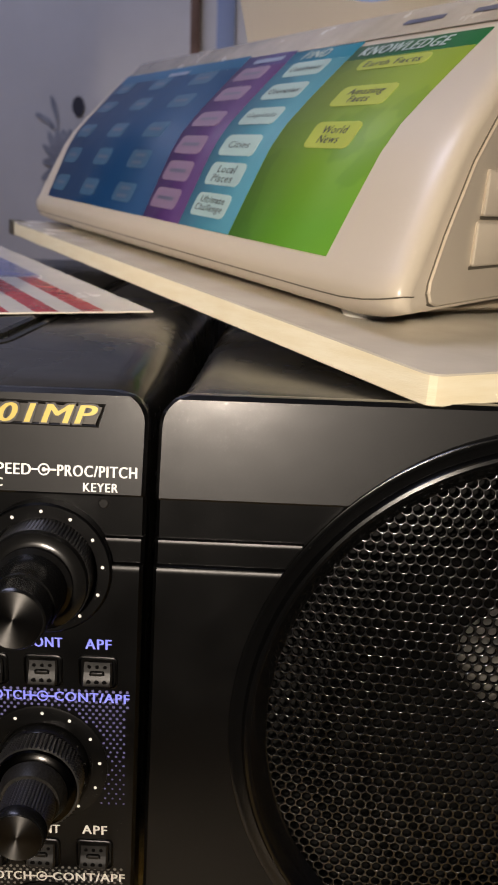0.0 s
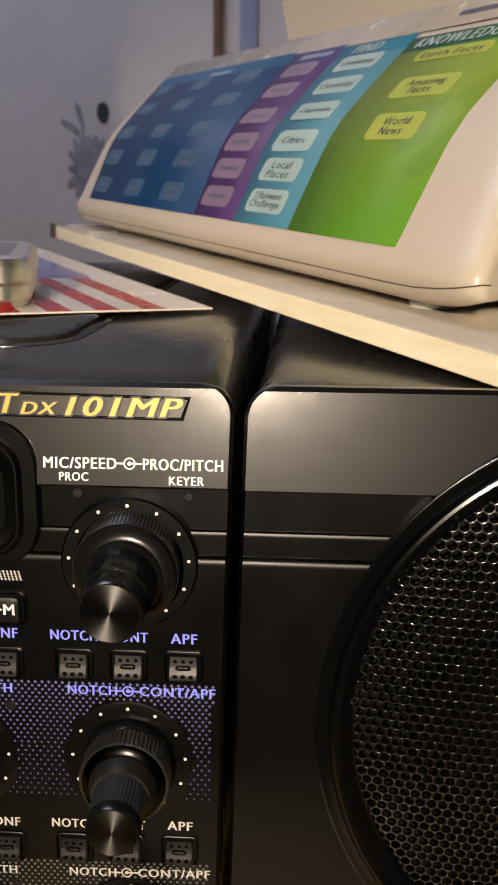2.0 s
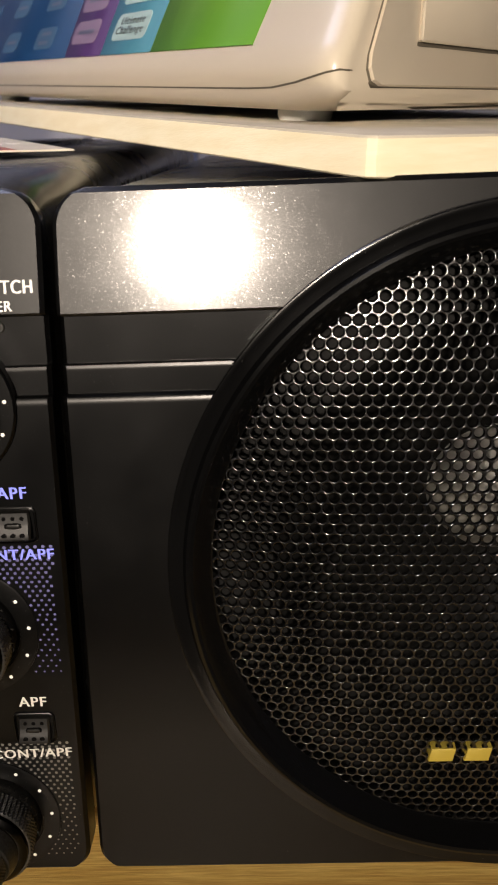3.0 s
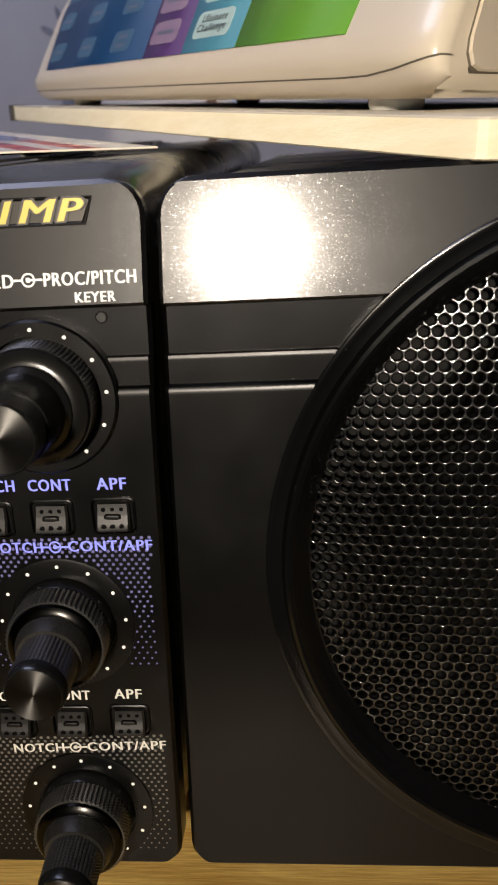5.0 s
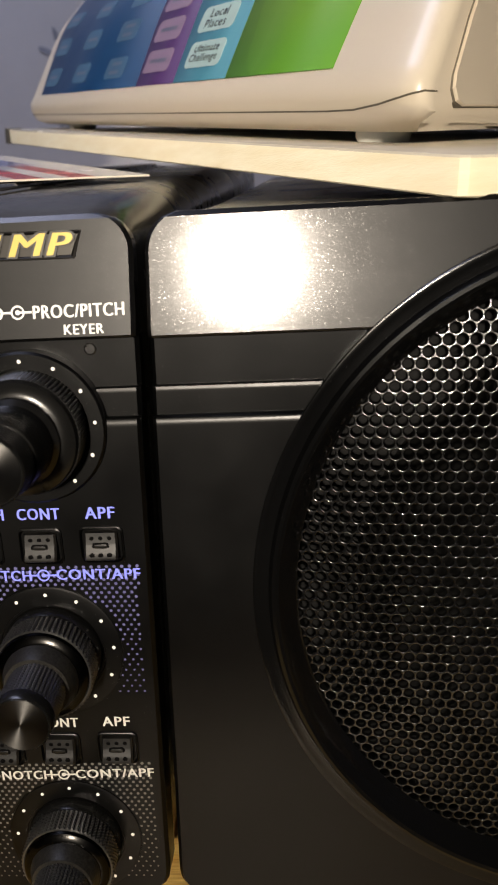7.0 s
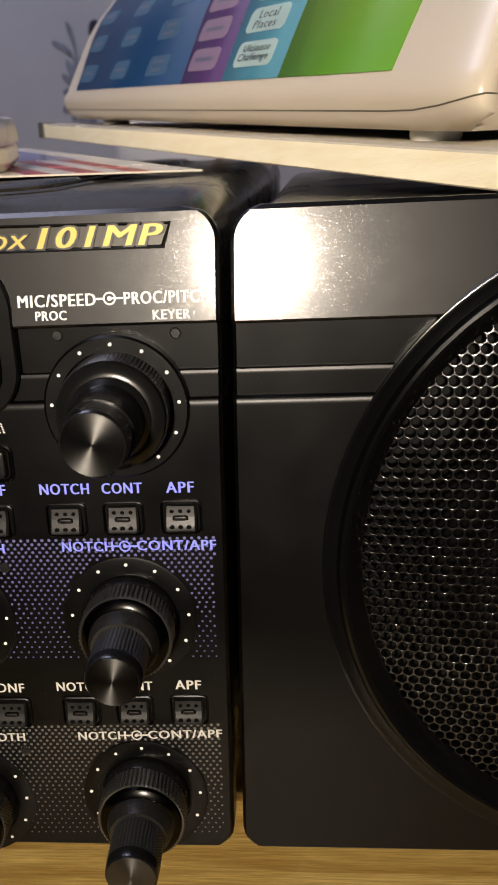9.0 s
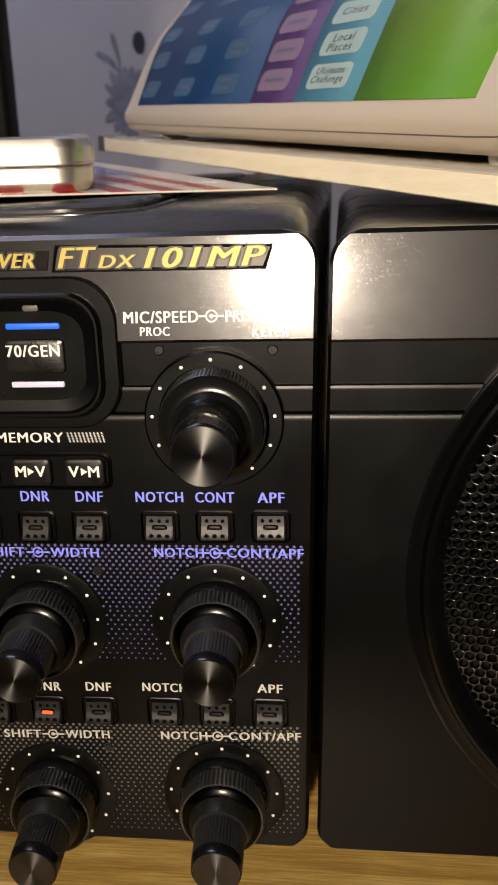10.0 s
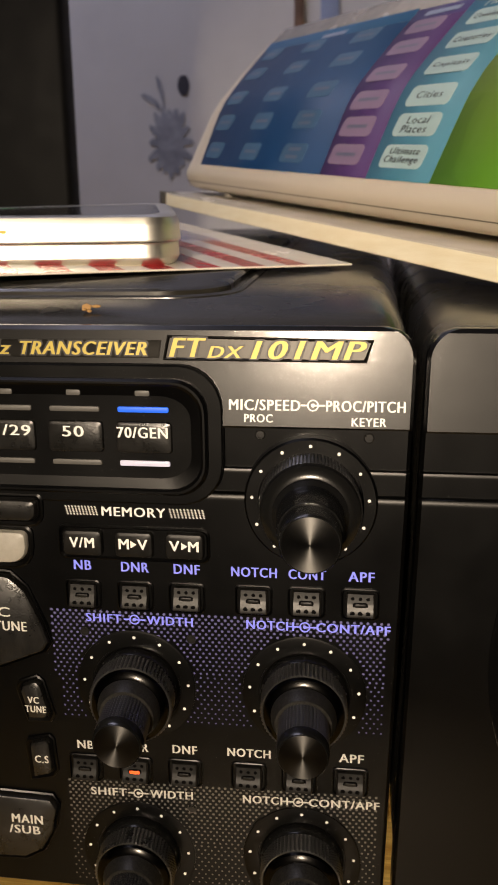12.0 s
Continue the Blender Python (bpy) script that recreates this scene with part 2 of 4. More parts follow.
def stack(bm, loops, cap0=True, cap1=True):
    """Skins loops of equal length, each a list of points in space."""
    rows = [[bm.verts.new(p) for p in lp] for lp in loops]
    n = len(rows[0])
    for a, b in zip(rows, rows[1:]):
        for i in range(n):
            bm.faces.new((a[i], a[(i + 1) % n], b[(i + 1) % n], b[i]))
    if cap0:
        bm.faces.new(rows[0])
    if cap1:
        bm.faces.new(rows[-1][::-1])
    return bm


def firm(pts, d=0.8):
    """Adds points near the ends of long sides, so that flats stay flat between rounded corners."""
    out = []
    for a, b in zip(pts, pts[1:] + pts[:1]):
        out.append(a)
        w = math.dist(a, b)
        if w > 6 * d:
            out += [(a[0] + (b[0] - a[0]) * k, a[1] + (b[1] - a[1]) * k) for k in (d / w, 1 - d / w)]
    return out


def inset_loop(pts, d):
    cx = sum(p[0] for p in pts) / len(pts)
    cz = sum(p[1] for p in pts) / len(pts)
    w = max(abs(p[0] - cx) for p in pts)
    h = max(abs(p[1] - cz) for p in pts)
    return [(cx + (p[0] - cx) * (w - d) / w, cz + (p[1] - cz) * (h - d) / h) for p in pts]


def pad(pts, y0, y1, edge=0.4, bm=None):
    """A block with the outline pts in x and z from y0 (back) to y1 (front), its front edge rounded."""
    bm = bm or bmesh.new()
    a, b = inset_loop(pts, edge * 0.3), inset_loop(pts, edge)
    s = 1 if y1 < y0 else -1
    return stack(bm, [[(x, y0, z) for x, z in pts], [(x, y1 + s * edge, z) for x, z in pts], [(x, y1 + s * edge * 0.3, z) for x, z in a], [(x, y1, z) for x, z in b]])


def turned(cx, cz, profile, lean=(0, 0), seg=48, knurl=None, bm=None):
    """A body of revolution about y: profile rows of (y, radius). lean: shift in x and z per millimetre towards the viewer. knurl: (first y, last y, teeth, depth)."""
    bm = bm or bmesh.new()
    loops = []
    for y, r in profile:
        lp = []
        for i in range(seg):
            a = 2 * math.pi * i / seg
            q = r
            if knurl and knurl[0] >= y >= knurl[1]:
                q = r - (knurl[3] if (i * knurl[2] // seg * seg != i * knurl[2]) or i % 2 else 0)
            lp.append((cx - lean[0] * y + q * math.cos(a), y, cz - lean[1] * y + q * math.sin(a)))
        loops.append(lp)
    return stack(bm, loops)


def box(x0, x1, y0, y1, z0, z1, bev=0.0, seg=2, bm=None):
    bm = bm or bmesh.new()
    g = bmesh.ops.create_cube(bm, size=1)
    for v in g["verts"]:
        v.co = (x0 + (v.co.x + 0.5) * (x1 - x0), y0 + (v.co.y + 0.5) * (y1 - y0), z0 + (v.co.z + 0.5) * (z1 - z0))
    if bev:
        es = list({e for v in g["verts"] for e in v.link_edges})
        bmesh.ops.bevel(bm, geom=es, offset=bev, segments=seg, affect="EDGES", profile=0.5)
    return bm


def letters(words, x0, x1, z0, z1, place, mat, parent, name="lettering", thick=0.05, bold=0.013, slant=0.0, label=""):
    """Words fitted into a box of two coordinates; place(a, b, d) gives the point in the room, d being the height over the surface."""
    c = bpy.data.curves.new(name, "FONT")
    c.body, c.size, c.shear, c.resolution_u, c.space_line, c.space_character = words, 1.0, slant, 3, 0.85, 1.13
    c.align_x = "CENTER"
    tmp = new(name, c)
    me = bpy.data.meshes.new_from_object(tmp.evaluated_get(bpy.context.evaluated_depsgraph_get()))
    bpy.data.objects.remove(tmp)
    bpy.data.curves.remove(c)
    bm = bmesh.new()
    bm.from_mesh(me)
    bpy.data.meshes.remove(me)
    xs, ys = [v.co.x for v in bm.verts], [v.co.y for v in bm.verts]
    ax, bx, ay, by = min(xs), max(xs), min(ys), max(ys)
    w = bold * 3.2 * (z1 - z0) if z1 - z0 > 1 else bold * 8
    src = bm.copy()
    bm.clear()
    for k, dx in enumerate((0.0, -w, w)):
        tmp = bmesh.new()
        me = bpy.data.meshes.new("t")
        src.to_mesh(me)
        tmp.from_mesh(me)
        for v in tmp.verts:
            p = x0 + w + (v.co.x - ax) / (bx - ax) * (x1 - x0 - 2 * w) + dx
            q = z0 + (v.co.y - ay) / (by - ay) * (z1 - z0)
            v.co = place(p, q, thick + 0.012 * k)
        tmp.to_mesh(me)
        tmp.free()
        bm.from_mesh(me)
        bpy.data.meshes.remove(me)
    src.free()
    return part(name, bm, mat, parent, label)


def flat(y):
    return lambda a, b, d: (a, y - d, b)


# ---- the room ----
def slab(name, x0, x1, y0, y1, z0, z1, mat, label, category="wall"):
    return tagged(part(name, box(x0, x1, y0, y1, z0, z1), mat), label, category, kind="structure")


slab("wall_north", -1700, 1900, 1000, 1100, -750, 1750, M_WALL, "pale wallpaper wall with a grey flower print", "wall")
slab("wall_south", -1700, 1900, -1900, -1800, -750, 1750, M_ROOM, "plain painted wall closing the room")
slab("wall_east", 1800, 1900, -1800, 1000, -750, 1750, M_ROOM, "plain painted wall closing the room")
slab("wall_west", -1700, -1600, -1800, 1000, -750, 1750, M_ROOM, "plain painted wall closing the room")
slab("floor", -1700, 1900, -1900, 1100, -800, -750, M_FLOOR, "brown carpet floor under the table", "floor")
slab("ceiling", -1700, 1900, -1900, 1100, 1750, 1800, M_ROOM, "plain painted ceiling", "ceiling")

table = thing("table", (0, 300, -750), "oiled oak table top carrying the radio gear", "table")
part("tabletop", box(-900, 900, -76, 980, -28, 0, 3), M_OAK, table)
for lx in (-860, 860):
    for ly in (-36, 940):
        part("leg", box(lx - 30, lx + 30, ly - 30, ly + 30, -750, -28, 4), M_OAK, table)


# wallpaper print
def blob(cx, cz, rx, rz, y, turn=0.0, n=18, wob=0.12, seed=0):
    bm = bmesh.new()
    rnd = random.Random(seed)
    ring = []
    for i in range(n):
        a = 2 * math.pi * i / n
        k = 1 + rnd.uniform(-wob, wob)
        px, pz = rx * k * math.cos(a), rz * k * math.sin(a)
        c, s = math.cos(radians(turn)), math.sin(radians(turn))
        ring.append((cx + px * c - pz * s, y, cz + px * s + pz * c))
    return stack(bm, [[(p[0], 999, p[2]) for p in ring], ring])


print_motif = thing("wallpaper_flower", (-285, 999, 200), "grey-blue flower print on the pale wallpaper", "wall print", kind="structure")
for i in range(16):
    a = 2 * math.pi * i / 16
    part("petal", blob(-281 + 15 * math.sin(a), 268 + 27 * math.cos(a), 5.5, 15 + 3 * (i % 3), 998.9 - 0.01 * i, -math.degrees(math.atan2(15 * math.sin(a), 27 * math.cos(a))) , 14, 0.1, i), M_MOTIF, print_motif)
part("petal", blob(-281, 269, 17, 28, 998.7, 0, 24, 0.15, 40), M_MOTIF, print_motif)
for i, (cx, cz, rx, rz, tn) in enumerate(((-306, 322, 3.5, 13, 60), (-292, 334, 3.2, 17, 14), (-288, 308, 1.2, 15, 5), (-298, 316, 3, 9, 35))):
    part("leaf", blob(cx, cz, rx, rz, 998.8 - 0.02 * i, tn, seed=20 + i), M_MOTIF, print_motif)
part("bud", blob(-261, 338, 8, 13, 998.8, 0, wob=0.05, seed=31), M_MOTIFDARK, print_motif)
tagged(part("wall_stripe", box(-116, -104, 992, 999, 80, 1700, 2), M_BROWN), "brown upright strip on the wallpaper", "trim", kind="structure")
tagged(part("wall_stripe", box(-83, -60, 996.5, 999, 80, 1700, 1), M_BLUESTRIPE), "pale blue upright stripe on the wallpaper", "trim", kind="structure")

# black flat screen behind the radio
screen = thing("flat_screen", (-420, 360, 0), "black flat screen standing behind the radio", "screen")
part("housing", box(-700, -197, 352, 372, 60, 560, 4, 3), M_SCREEN, screen)
part("stand", box(-500, -380, 355, 395, 8, 90, 3), M_SCREEN, screen)
part("foot", box(-560, -320, 330, 440, 0, 8, 2), M_SCREEN, screen)


# ---- cases ----
def edge_x(x_mid, z):
    """Shears both cases to fit the camera's view: the upright edges at height z."""
    return x_mid + 0.026 * (z - 71)


def case_loops(xl, xr, rows, r):
    loops = []
    for y, zt, side, q in rows:
        lp = []
        for x, z in rounded(xl + side, xr - side, 8, zt, (2, 2, q, q), 6):
            lp.append((edge_x(x, z), y, z))
        loops.append(lp)
    return loops


def front_block(xl, xr, zb, zt, rc, rows, back):
    """A front moulding: rows of (z, y) from the bottom up; corners rounded by rc (lower, upper)."""
    zs = []
    for (z0, y0), (z1, y1) in zip(rows, rows[1:]):
        k = max(1, int((z1 - z0) / 0.9)) if z1 > zt - rc[1] > zb else 1
        zs += [(z0 + (z1 - z0) * i / k, y0 + (y1 - y0) * i / k) for i in range(k)]
    zs.append(rows[-1])
    bm = bmesh.new()
    lefts, rights = [], []
    for z, y in zs:
        ins = 0.0
        if rc[0] and z < zb + rc[0]:
            ins = rc[0] - math.sqrt(max(0, rc[0] ** 2 - (zb + rc[0] - z) ** 2))
        if rc[1] and z > zt - rc[1]:
            ins = rc[1] - math.sqrt(max(0, rc[1] ** 2 - (z - zt + rc[1]) ** 2))
        xa, xb = edge_x(xl + ins, z), edge_x(xr - ins, z)
        lefts.append((bm.verts.new((xa, back, z)), bm.verts.new((xa, y + 0.7, z)), bm.verts.new((xa + 0.7, y, z))))
        rights.append((bm.verts.new((xb - 0.7, y, z)), bm.verts.new((xb, y + 0.7, z)), bm.verts.new((xb, back, z))))
    loop = [a + b for a, b in zip(lefts, rights)]
    for a, b in zip(loop, loop[1:]):
        for i in range(6):
            bm.faces.new((a[i], a[(i + 1) % 6], b[(i + 1) % 6], b[i]))
    bm.faces.new(loop[0]), bm.faces.new(loop[-1][::-1])
    return bm


LOWER = [(5.9, 0.8), (5.98, 0.5), (6.2, 0.25), (6.6, 0.0), (7.2, 0.0), (8.0, 0.0), (9.2, 0.0), (10.9, 0.0), (11.2, 0.0), (101.4, 0.0), (101.8, 0.0), (102.1, 0.06), (102.55, 0.18), (102.8, 0.34), (102.95, 0.6), (103.0, 0.9), (103.05, 1.2), (103.3, 1.2), (106.9, 1.2), (107.2, 1.2), (107.4, 1.24), (107.7, 1.32), (107.85, 1.5), (107.92, 1.8), (107.95, 2.2), (108.25, 2.2), (116.3, 2.2)]
UPPER = [(116.3, 0.2), (116.7, 0.0), (134.9, 2.6), (135.7, 3.4)]

radio = thing("radio_transceiver", (-220, 160, 0), "black desktop radio transceiver with knobs and violet labels on the table", "radio")
bm = stack(bmesh.new(), case_loops(-430, -11.9, [(4, 133.6, 2.0, 6), (9, 136.4, 1.2, 6.5), (14, 137.9, 0.6, 7), (60, 140.2, 0.3, 9), (320, 154.0, 0.3, 9)], 8))
part("case", bm, M_CASE, radio)
part("front_panel", front_block(-430, -11.1, 5.9, 136, (5, 0), LOWER, 6), M_PANEL, radio, "black lower front panel with a stepped ledge")
part("front_band", front_block(-430, -11.1, 6, 135.7, (0, 6), UPPER, 5), M_BAND, radio, "dark grey metallic-flake band along the top")
for fx in (-400, -45):
    for fy in (40, 290):
        part("foot", stack(bmesh.new(), [[(fx + 9 * math.cos(k * 0.3927), fy + 9 * math.sin(k * 0.3927), z) for k in range(16)] for z in (0, 9)]), M_BLACKRUBBER, radio)

# raised hatch on the lid, with the outline's rounded corner
hatch = bmesh.new()
HATCH = rounded(-390, -52, 34, 290, 16, 6)
stack(hatch, [[(x, y, 137.6 + 0.053 * (y - 14) + dz) for x, y in inset_loop(HATCH, ins)] for dz, ins in ((-1.5, 0), (1.4, 0.1), (2.0, 1.0))])
part("lid_hatch", hatch, M_CASE, radio, "raised hatch plate on the lid")
stack(g := bmesh.new(), [[(x, y, 137.6 + 0.053 * (y - 14) + dz) for x, y in inset_loop(HATCH, ins)] for dz, ins in ((-1.5, -3.6), (0.5, -3.4), (0.9, -2.6), (0.5, -1.8), (-1.5, -1.6))], False, False)
part("hatch_lip", g, M_CASE, radio)


def band_y(z):
    return (z - 116.7) * 2.6 / 18.2


def on_band(a, b, d):
    return (a, band_y(b) - d, b)


def gold_letters(words, x0, x1, z0, z1, parent, name, thick):
    """Gold italic letters with a dark outline."""
    letters(words, x0 - 0.34, x1 + 0.34, z0 - 0.3, z1 + 0.3, on_band, M_OUTLINE, parent, "letter_outline", thick - 0.08, 0.042, 0.25)
    return letters(words, x0, x1, z0, z1, on_band, M_GOLD, parent, name, thick, 0.017, 0.25)


# badge and gold lettering
plate = bmesh.new()
stack(plate, [[(x, band_y(z) - d, z) for x, z in ((-58.2 + i, 129.2 + i), (-18.9 - i, 129.0 + i), (-17.6 - i, 133.3 - i), (-57.4 + i, 134.0 - i))] for d, i in ((-0.3, 0), (0.35, 0), (0.45, 0.25), (0.15, 0.55))])
badge = part("badge_plate", plate, M_PLATE, radio, "dark recessed badge plate")
gold_letters("FT", -57.0, -49.6, 129.9, 133.5, badge, "badge_letters", 0.5)
gold_letters("DX", -49.4, -42.3, 129.8, 132.0, badge, "badge_letters", 0.5)
gold_letters("101MP", -41.0, -18.9, 129.6, 133.1, badge, "badge_letters", 0.5)
plate = bmesh.new()
stack(plate, [[(x, band_y(z) - d, z) for x, z in ((-180, 129.6 + i), (-59.0 - i, 129.6 + i), (-58.6 - i, 133.0 - i), (-180, 133.0 - i))] for d, i in ((-0.3, 0), (0.2, 0), (0.1, 0.4))])
strip = part("name_strip", plate, M_PLATE, radio, "dark strip with gold lettering")
gold_letters("TRANSCEIVER", -87.3, -61.4, 130.1, 132.7, strip, "strip_letters", 0.35)
gold_letters("Hz", -95.0, -89.2, 130.1, 132.7, strip, "strip_letters", 0.35)


def ring_mark(cx, cz, place, mat, parent, half=1.75):
    """The little sign for two coaxial knobs: a ring, a dot and two dashes."""
    bm = bmesh.new()
    n = 20
    arcs = [radians(8 + 344 * i / n) for i in range(n + 1)]
    a, b = [[bm.verts.new(place(cx + r * math.cos(q), cz + r * math.sin(q), 0.06)) for q in arcs] for r in (0.85, 1.14)]
    for i in range(n):
        bm.faces.new((a[i], a[i + 1], b[i + 1], b[i]))
    bm.faces.new([bm.verts.new(place(cx + 0.4 * math.cos(0.314 * i), cz + 0.4 * math.sin(0.314 * i), 0.06)) for i in range(20)])
    for x0, x1 in ((-half - 0.6, -1.0), (0.4, half + 0.6)):
        bm.faces.new([bm.verts.new(place(cx + p, cz + q, 0.06)) for p, q in ((x0, -0.17), (x1, -0.17), (x1, 0.17), (x0, 0.17))])
    return part("ring_mark", bm, mat, parent)


letters("MIC/SPEED", -45.2, -31.3, 119.8, 121.9, on_band, M_WHITE, radio)
letters("PROC/PITCH", -26.4, -11.4, 119.8, 121.9, on_band, M_WHITE, radio)
letters("PROC", -42.2, -36.6, 117.5, 119.1, on_band, M_WHITE, radio)
letters("KEYER", -21.5, -14.9, 117.1, 118.7, on_band, M_WHITE, radio)
ring_mark(-28.9, 120.9, on_band, M_WHITE, radio)
for lx, lz, ly in ((-39.3, 114.5, 2.2), (-18.1, 114.3, 2.2), (-76.9, 71.2, 0), (-53.9, 70.6, 0), (-54.8, 29.5, 0)):
    part("indicator", turned(lx, lz, [(ly + 0.2, 1.05), (ly - 0.05, 1.05), (ly - 0.25, 0.8)], seg=20), M_KEYDARK, radio)

# band-key pod
STEP = rounded(-195, -46.6, 100.4, 128.3, 8.5, 7)
part("pod_step", stack(bmesh.new(), [[(x, y, z) for x, z in inset_loop(STEP, i)] for y, i in ((3.0, -0.2), (-0.15, -0.2), (-0.35, 0.1), (-0.35, 1.6), (-0.35, 3.0))]), M_PANEL, radio, "stepped black moulding round the pod", 8)
POD = rounded(-190, -49.2, 102.4, 125.9, 6.5, 6)
pod = stack(bmesh.new(), [[(x, y, z) for x, z in inset_loop(POD, i)] for y, i in ((3.0, 0), (-1.2, 0), (-1.7, 0.5), (-1.7, 0.9), (-1.3, 1.4), (-0.75, 3.4), (-0.7, 5.0))])
pod = part("key_pod", pod, M_PANEL, radio, "glossy black framed pod of band keys", 8)
for k, (x0, x1, txt, tx) in enumerate(((-67.6, -56.3, "70/GEN", (-67.3, -57.0)), (-81.5, -70.2, "50", (-78.5, -74.0)), (-95.6, -84.2, "/29", (-91.0, -85.0)), (-109.5, -98.1, "", None))):
    key = part("band_key", pad(rounded(x0, x1, 111.0, 117.4, 0.8, 3), 1.2, -1.5, 0.6), M_KEYDARK, pod)
    if txt:
        letters(txt, tx[0], tx[1], 114.2, 116.4, flat(-1.5), M_WHITE, pod, bold=0.013)
    part("upper_bar", pad(rounded(x0 + 0.5, x1 - 0.6, 119.2, 120.3, 0.3, 2), 1.2, -1.1, 0.2), M_BLUELED if k == 0 else M_GREYBAR, pod)
    part("lower_bar", pad(rounded(x0 + 0.5, x1 - 0.6, 108.3, 109.4, 0.3, 2), 1.2, -1.1, 0.2), M_WHITELED if k == 0 else M_GREYBAR, pod)
    part("small_mark", pad(rounded((x0 + x1) / 2 - 1.5, (x0 + x1) / 2 + 1.4, 122.5, 123.6, 0.3, 2), 1.0, -1.2, 0.1), M_GREYBAR, pod)

# memory keys
tray = part("key_tray", stack(bmesh.new(), [[(x, y, z) for x, z in inset_loop(rounded(-81.2, -49.4, 87.9, 95.3, 1.6, 4), i)] for y, i in ((0.6, 0), (-0.5, 0), (-0.7, 0.3), (-0.3, 0.7), (-0.3, 1.0))]), M_PANEL, radio)
for x0, x1, a, b in ((-79.9, -71.6, "V", "M"), (-68.9, -61.0, "M", "V"), (-58.4, -50.5, "V", "M")):
    part("memory_key", pad(rounded(x0, x1, 89.0, 94.5, 0.9, 4), 0.4, -1.8, 0.7), M_KEY, tray)
    if x0 < -75:
        letters("V/M", x0 + 1.5, x1 - 1.5, 90.9, 93.1, flat(-1.8), M_WHITE, tray, bold=0.013)
    else:
        letters(a, x0 + 0.9, x0 + 3.1, 90.9, 93.1, flat(-1.8), M_WHITE, tray, bold=0.013)
        letters(b, x1 - 3.1, x1 - 0.9, 90.9, 93.1, flat(-1.8), M_WHITE, tray, bold=0.013)
        bm = bmesh.new()
        bm.faces.new([bm.verts.new((x, -1.86, z)) for x, z in ((x0 + 3.4, 91.2), (x0 + 4.7, 92.0), (x0 + 3.4, 92.8))])
        part("arrow_mark", bm, M_WHITE, tray)
letters("MEMORY", -71.8, -58.4, 97.3, 99.3, flat(0), M_WHITE, radio)
for x0, x1 in ((-79.7, -72.6), (-57.9, -50.3)):
    bm = bmesh.new()
    for i in range(10):
        for j in range(4):
            x = x0 + 0.15 + (x1 - x0 - 0.9) * i / 9 - 0.12 * j + 0.3
            z = 97.3 + 0.52 * j
            bm.faces.new([bm.verts.new((x + p, -0.06, z + q)) for p, q in ((0, 0.36), (0.3, 0), (0.55, 0.12), (0.25, 0.48))])
    part("hatched_print", bm, M_PALE, radio)


# small keys with their pips, and their lettering
def small_key(cx, cz, lit=False):
    hole = part("key_surround", stack(bmesh.new(), [[(x, y, z) for x, z in inset_loop(rounded(cx - 3.9, cx + 3.9, cz - 3.5, cz + 3.3, 1.1, 4), i)] for y, i in ((0.5, 0), (-0.35, 0.05), (-0.45, 0.25), (0.1, 0.55), (0.2, 0.7))]), M_PANEL, radio)
    key = bmesh.new()
    w, h = 2.95, 2.55

    def front(z):
        k = (cz + h - z) / (2 * h)
        return -0.75 - 0.35 * min(k, 0.45) / 0.45 - 1.0 * max(0.0, k - 0.45) / 0.55

    rows = [(h, 0.45, 0.5), (h - 0.25, 0.1, 0.0), (0.4, 0, 0), (0.1, 0, 0), (-0.9, 0, 0), (-h + 0.5, 0, 0.0), (-h + 0.2, 0.05, 0.15), (-h, 0.35, 0.6)]
    stack(key, [[(cx - w + i, 0.3, cz + z), (cx + w - i, 0.3, cz + z), (cx + w - i, front(cz + z) + d + 0.35, cz + z), (cx + w - i - 0.35, front(cz + z) + d, cz + z), (cx - w + i + 0.35, front(cz + z) + d, cz + z), (cx - w + i, front(cz + z) + d + 0.35, cz + z)] for z, i, d in rows])
    part("key", key, M_KEY, hole)
    # black discs and rim on the face stand for shaded recesses
    for i in range(3):
        for j in (-1, 1):
            px, pz = cx + (i - 1) * 1.55, cz + j * 1.45 - 0.1
            part("pip", turned(px, pz, [(front(pz) + 0.1, 0.50 if j < 0 else 0.38), (front(pz) - 0.03, 0.48 if j < 0 else 0.38), (front(pz) - 0.08, 0.3)], seg=10), M_HOLE, hole)
    part("window_rim", pad(rounded(cx - 1.5, cx + 1.5, cz - 0.62, cz + 0.62, 0.55, 4), front(cz) + 0.2, front(cz) - 0.10, 0.1), M_HOLE, hole)
    part("key_window", pad(rounded(cx - 1.2, cx + 1.2, cz - 0.40, cz + 0.40, 0.38, 4), front(cz) + 0.1, front(cz) - 0.2, 0.12), M_REDLED if lit else M_KEY, hole)


ROW1 = (("NB", -76.5, 3.8), ("DNR", -65.3, 5.9), ("DNF", -54.4, 5.5), ("NOTCH", -40.5, 9.4), ("CONT", -29.7, 7.6), ("APF", -18.9, 5.2))
for word, cx, w in ROW1:
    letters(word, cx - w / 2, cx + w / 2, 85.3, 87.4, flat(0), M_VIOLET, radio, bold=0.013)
    small_key(cx - 0.1, 80.3 + 0.012 * (cx + 45))
for word, cx, w in ROW1:
    x2, dz = cx - 1.2 - 0.012 * (-cx - 20), 0.022 * (cx + 20)
    letters(word, x2 - w / 2, x2 + w / 2, 44.0 + dz, 46.0 + dz, flat(0), M_PALE, radio, bold=0.013)
    small_key(x2 - 0.1, 39.5 + dz, word == "DNR")


def sloped(z_off, k, x_ref):
    return lambda a, b, d: (a, -d, b + k * (a - x_ref))


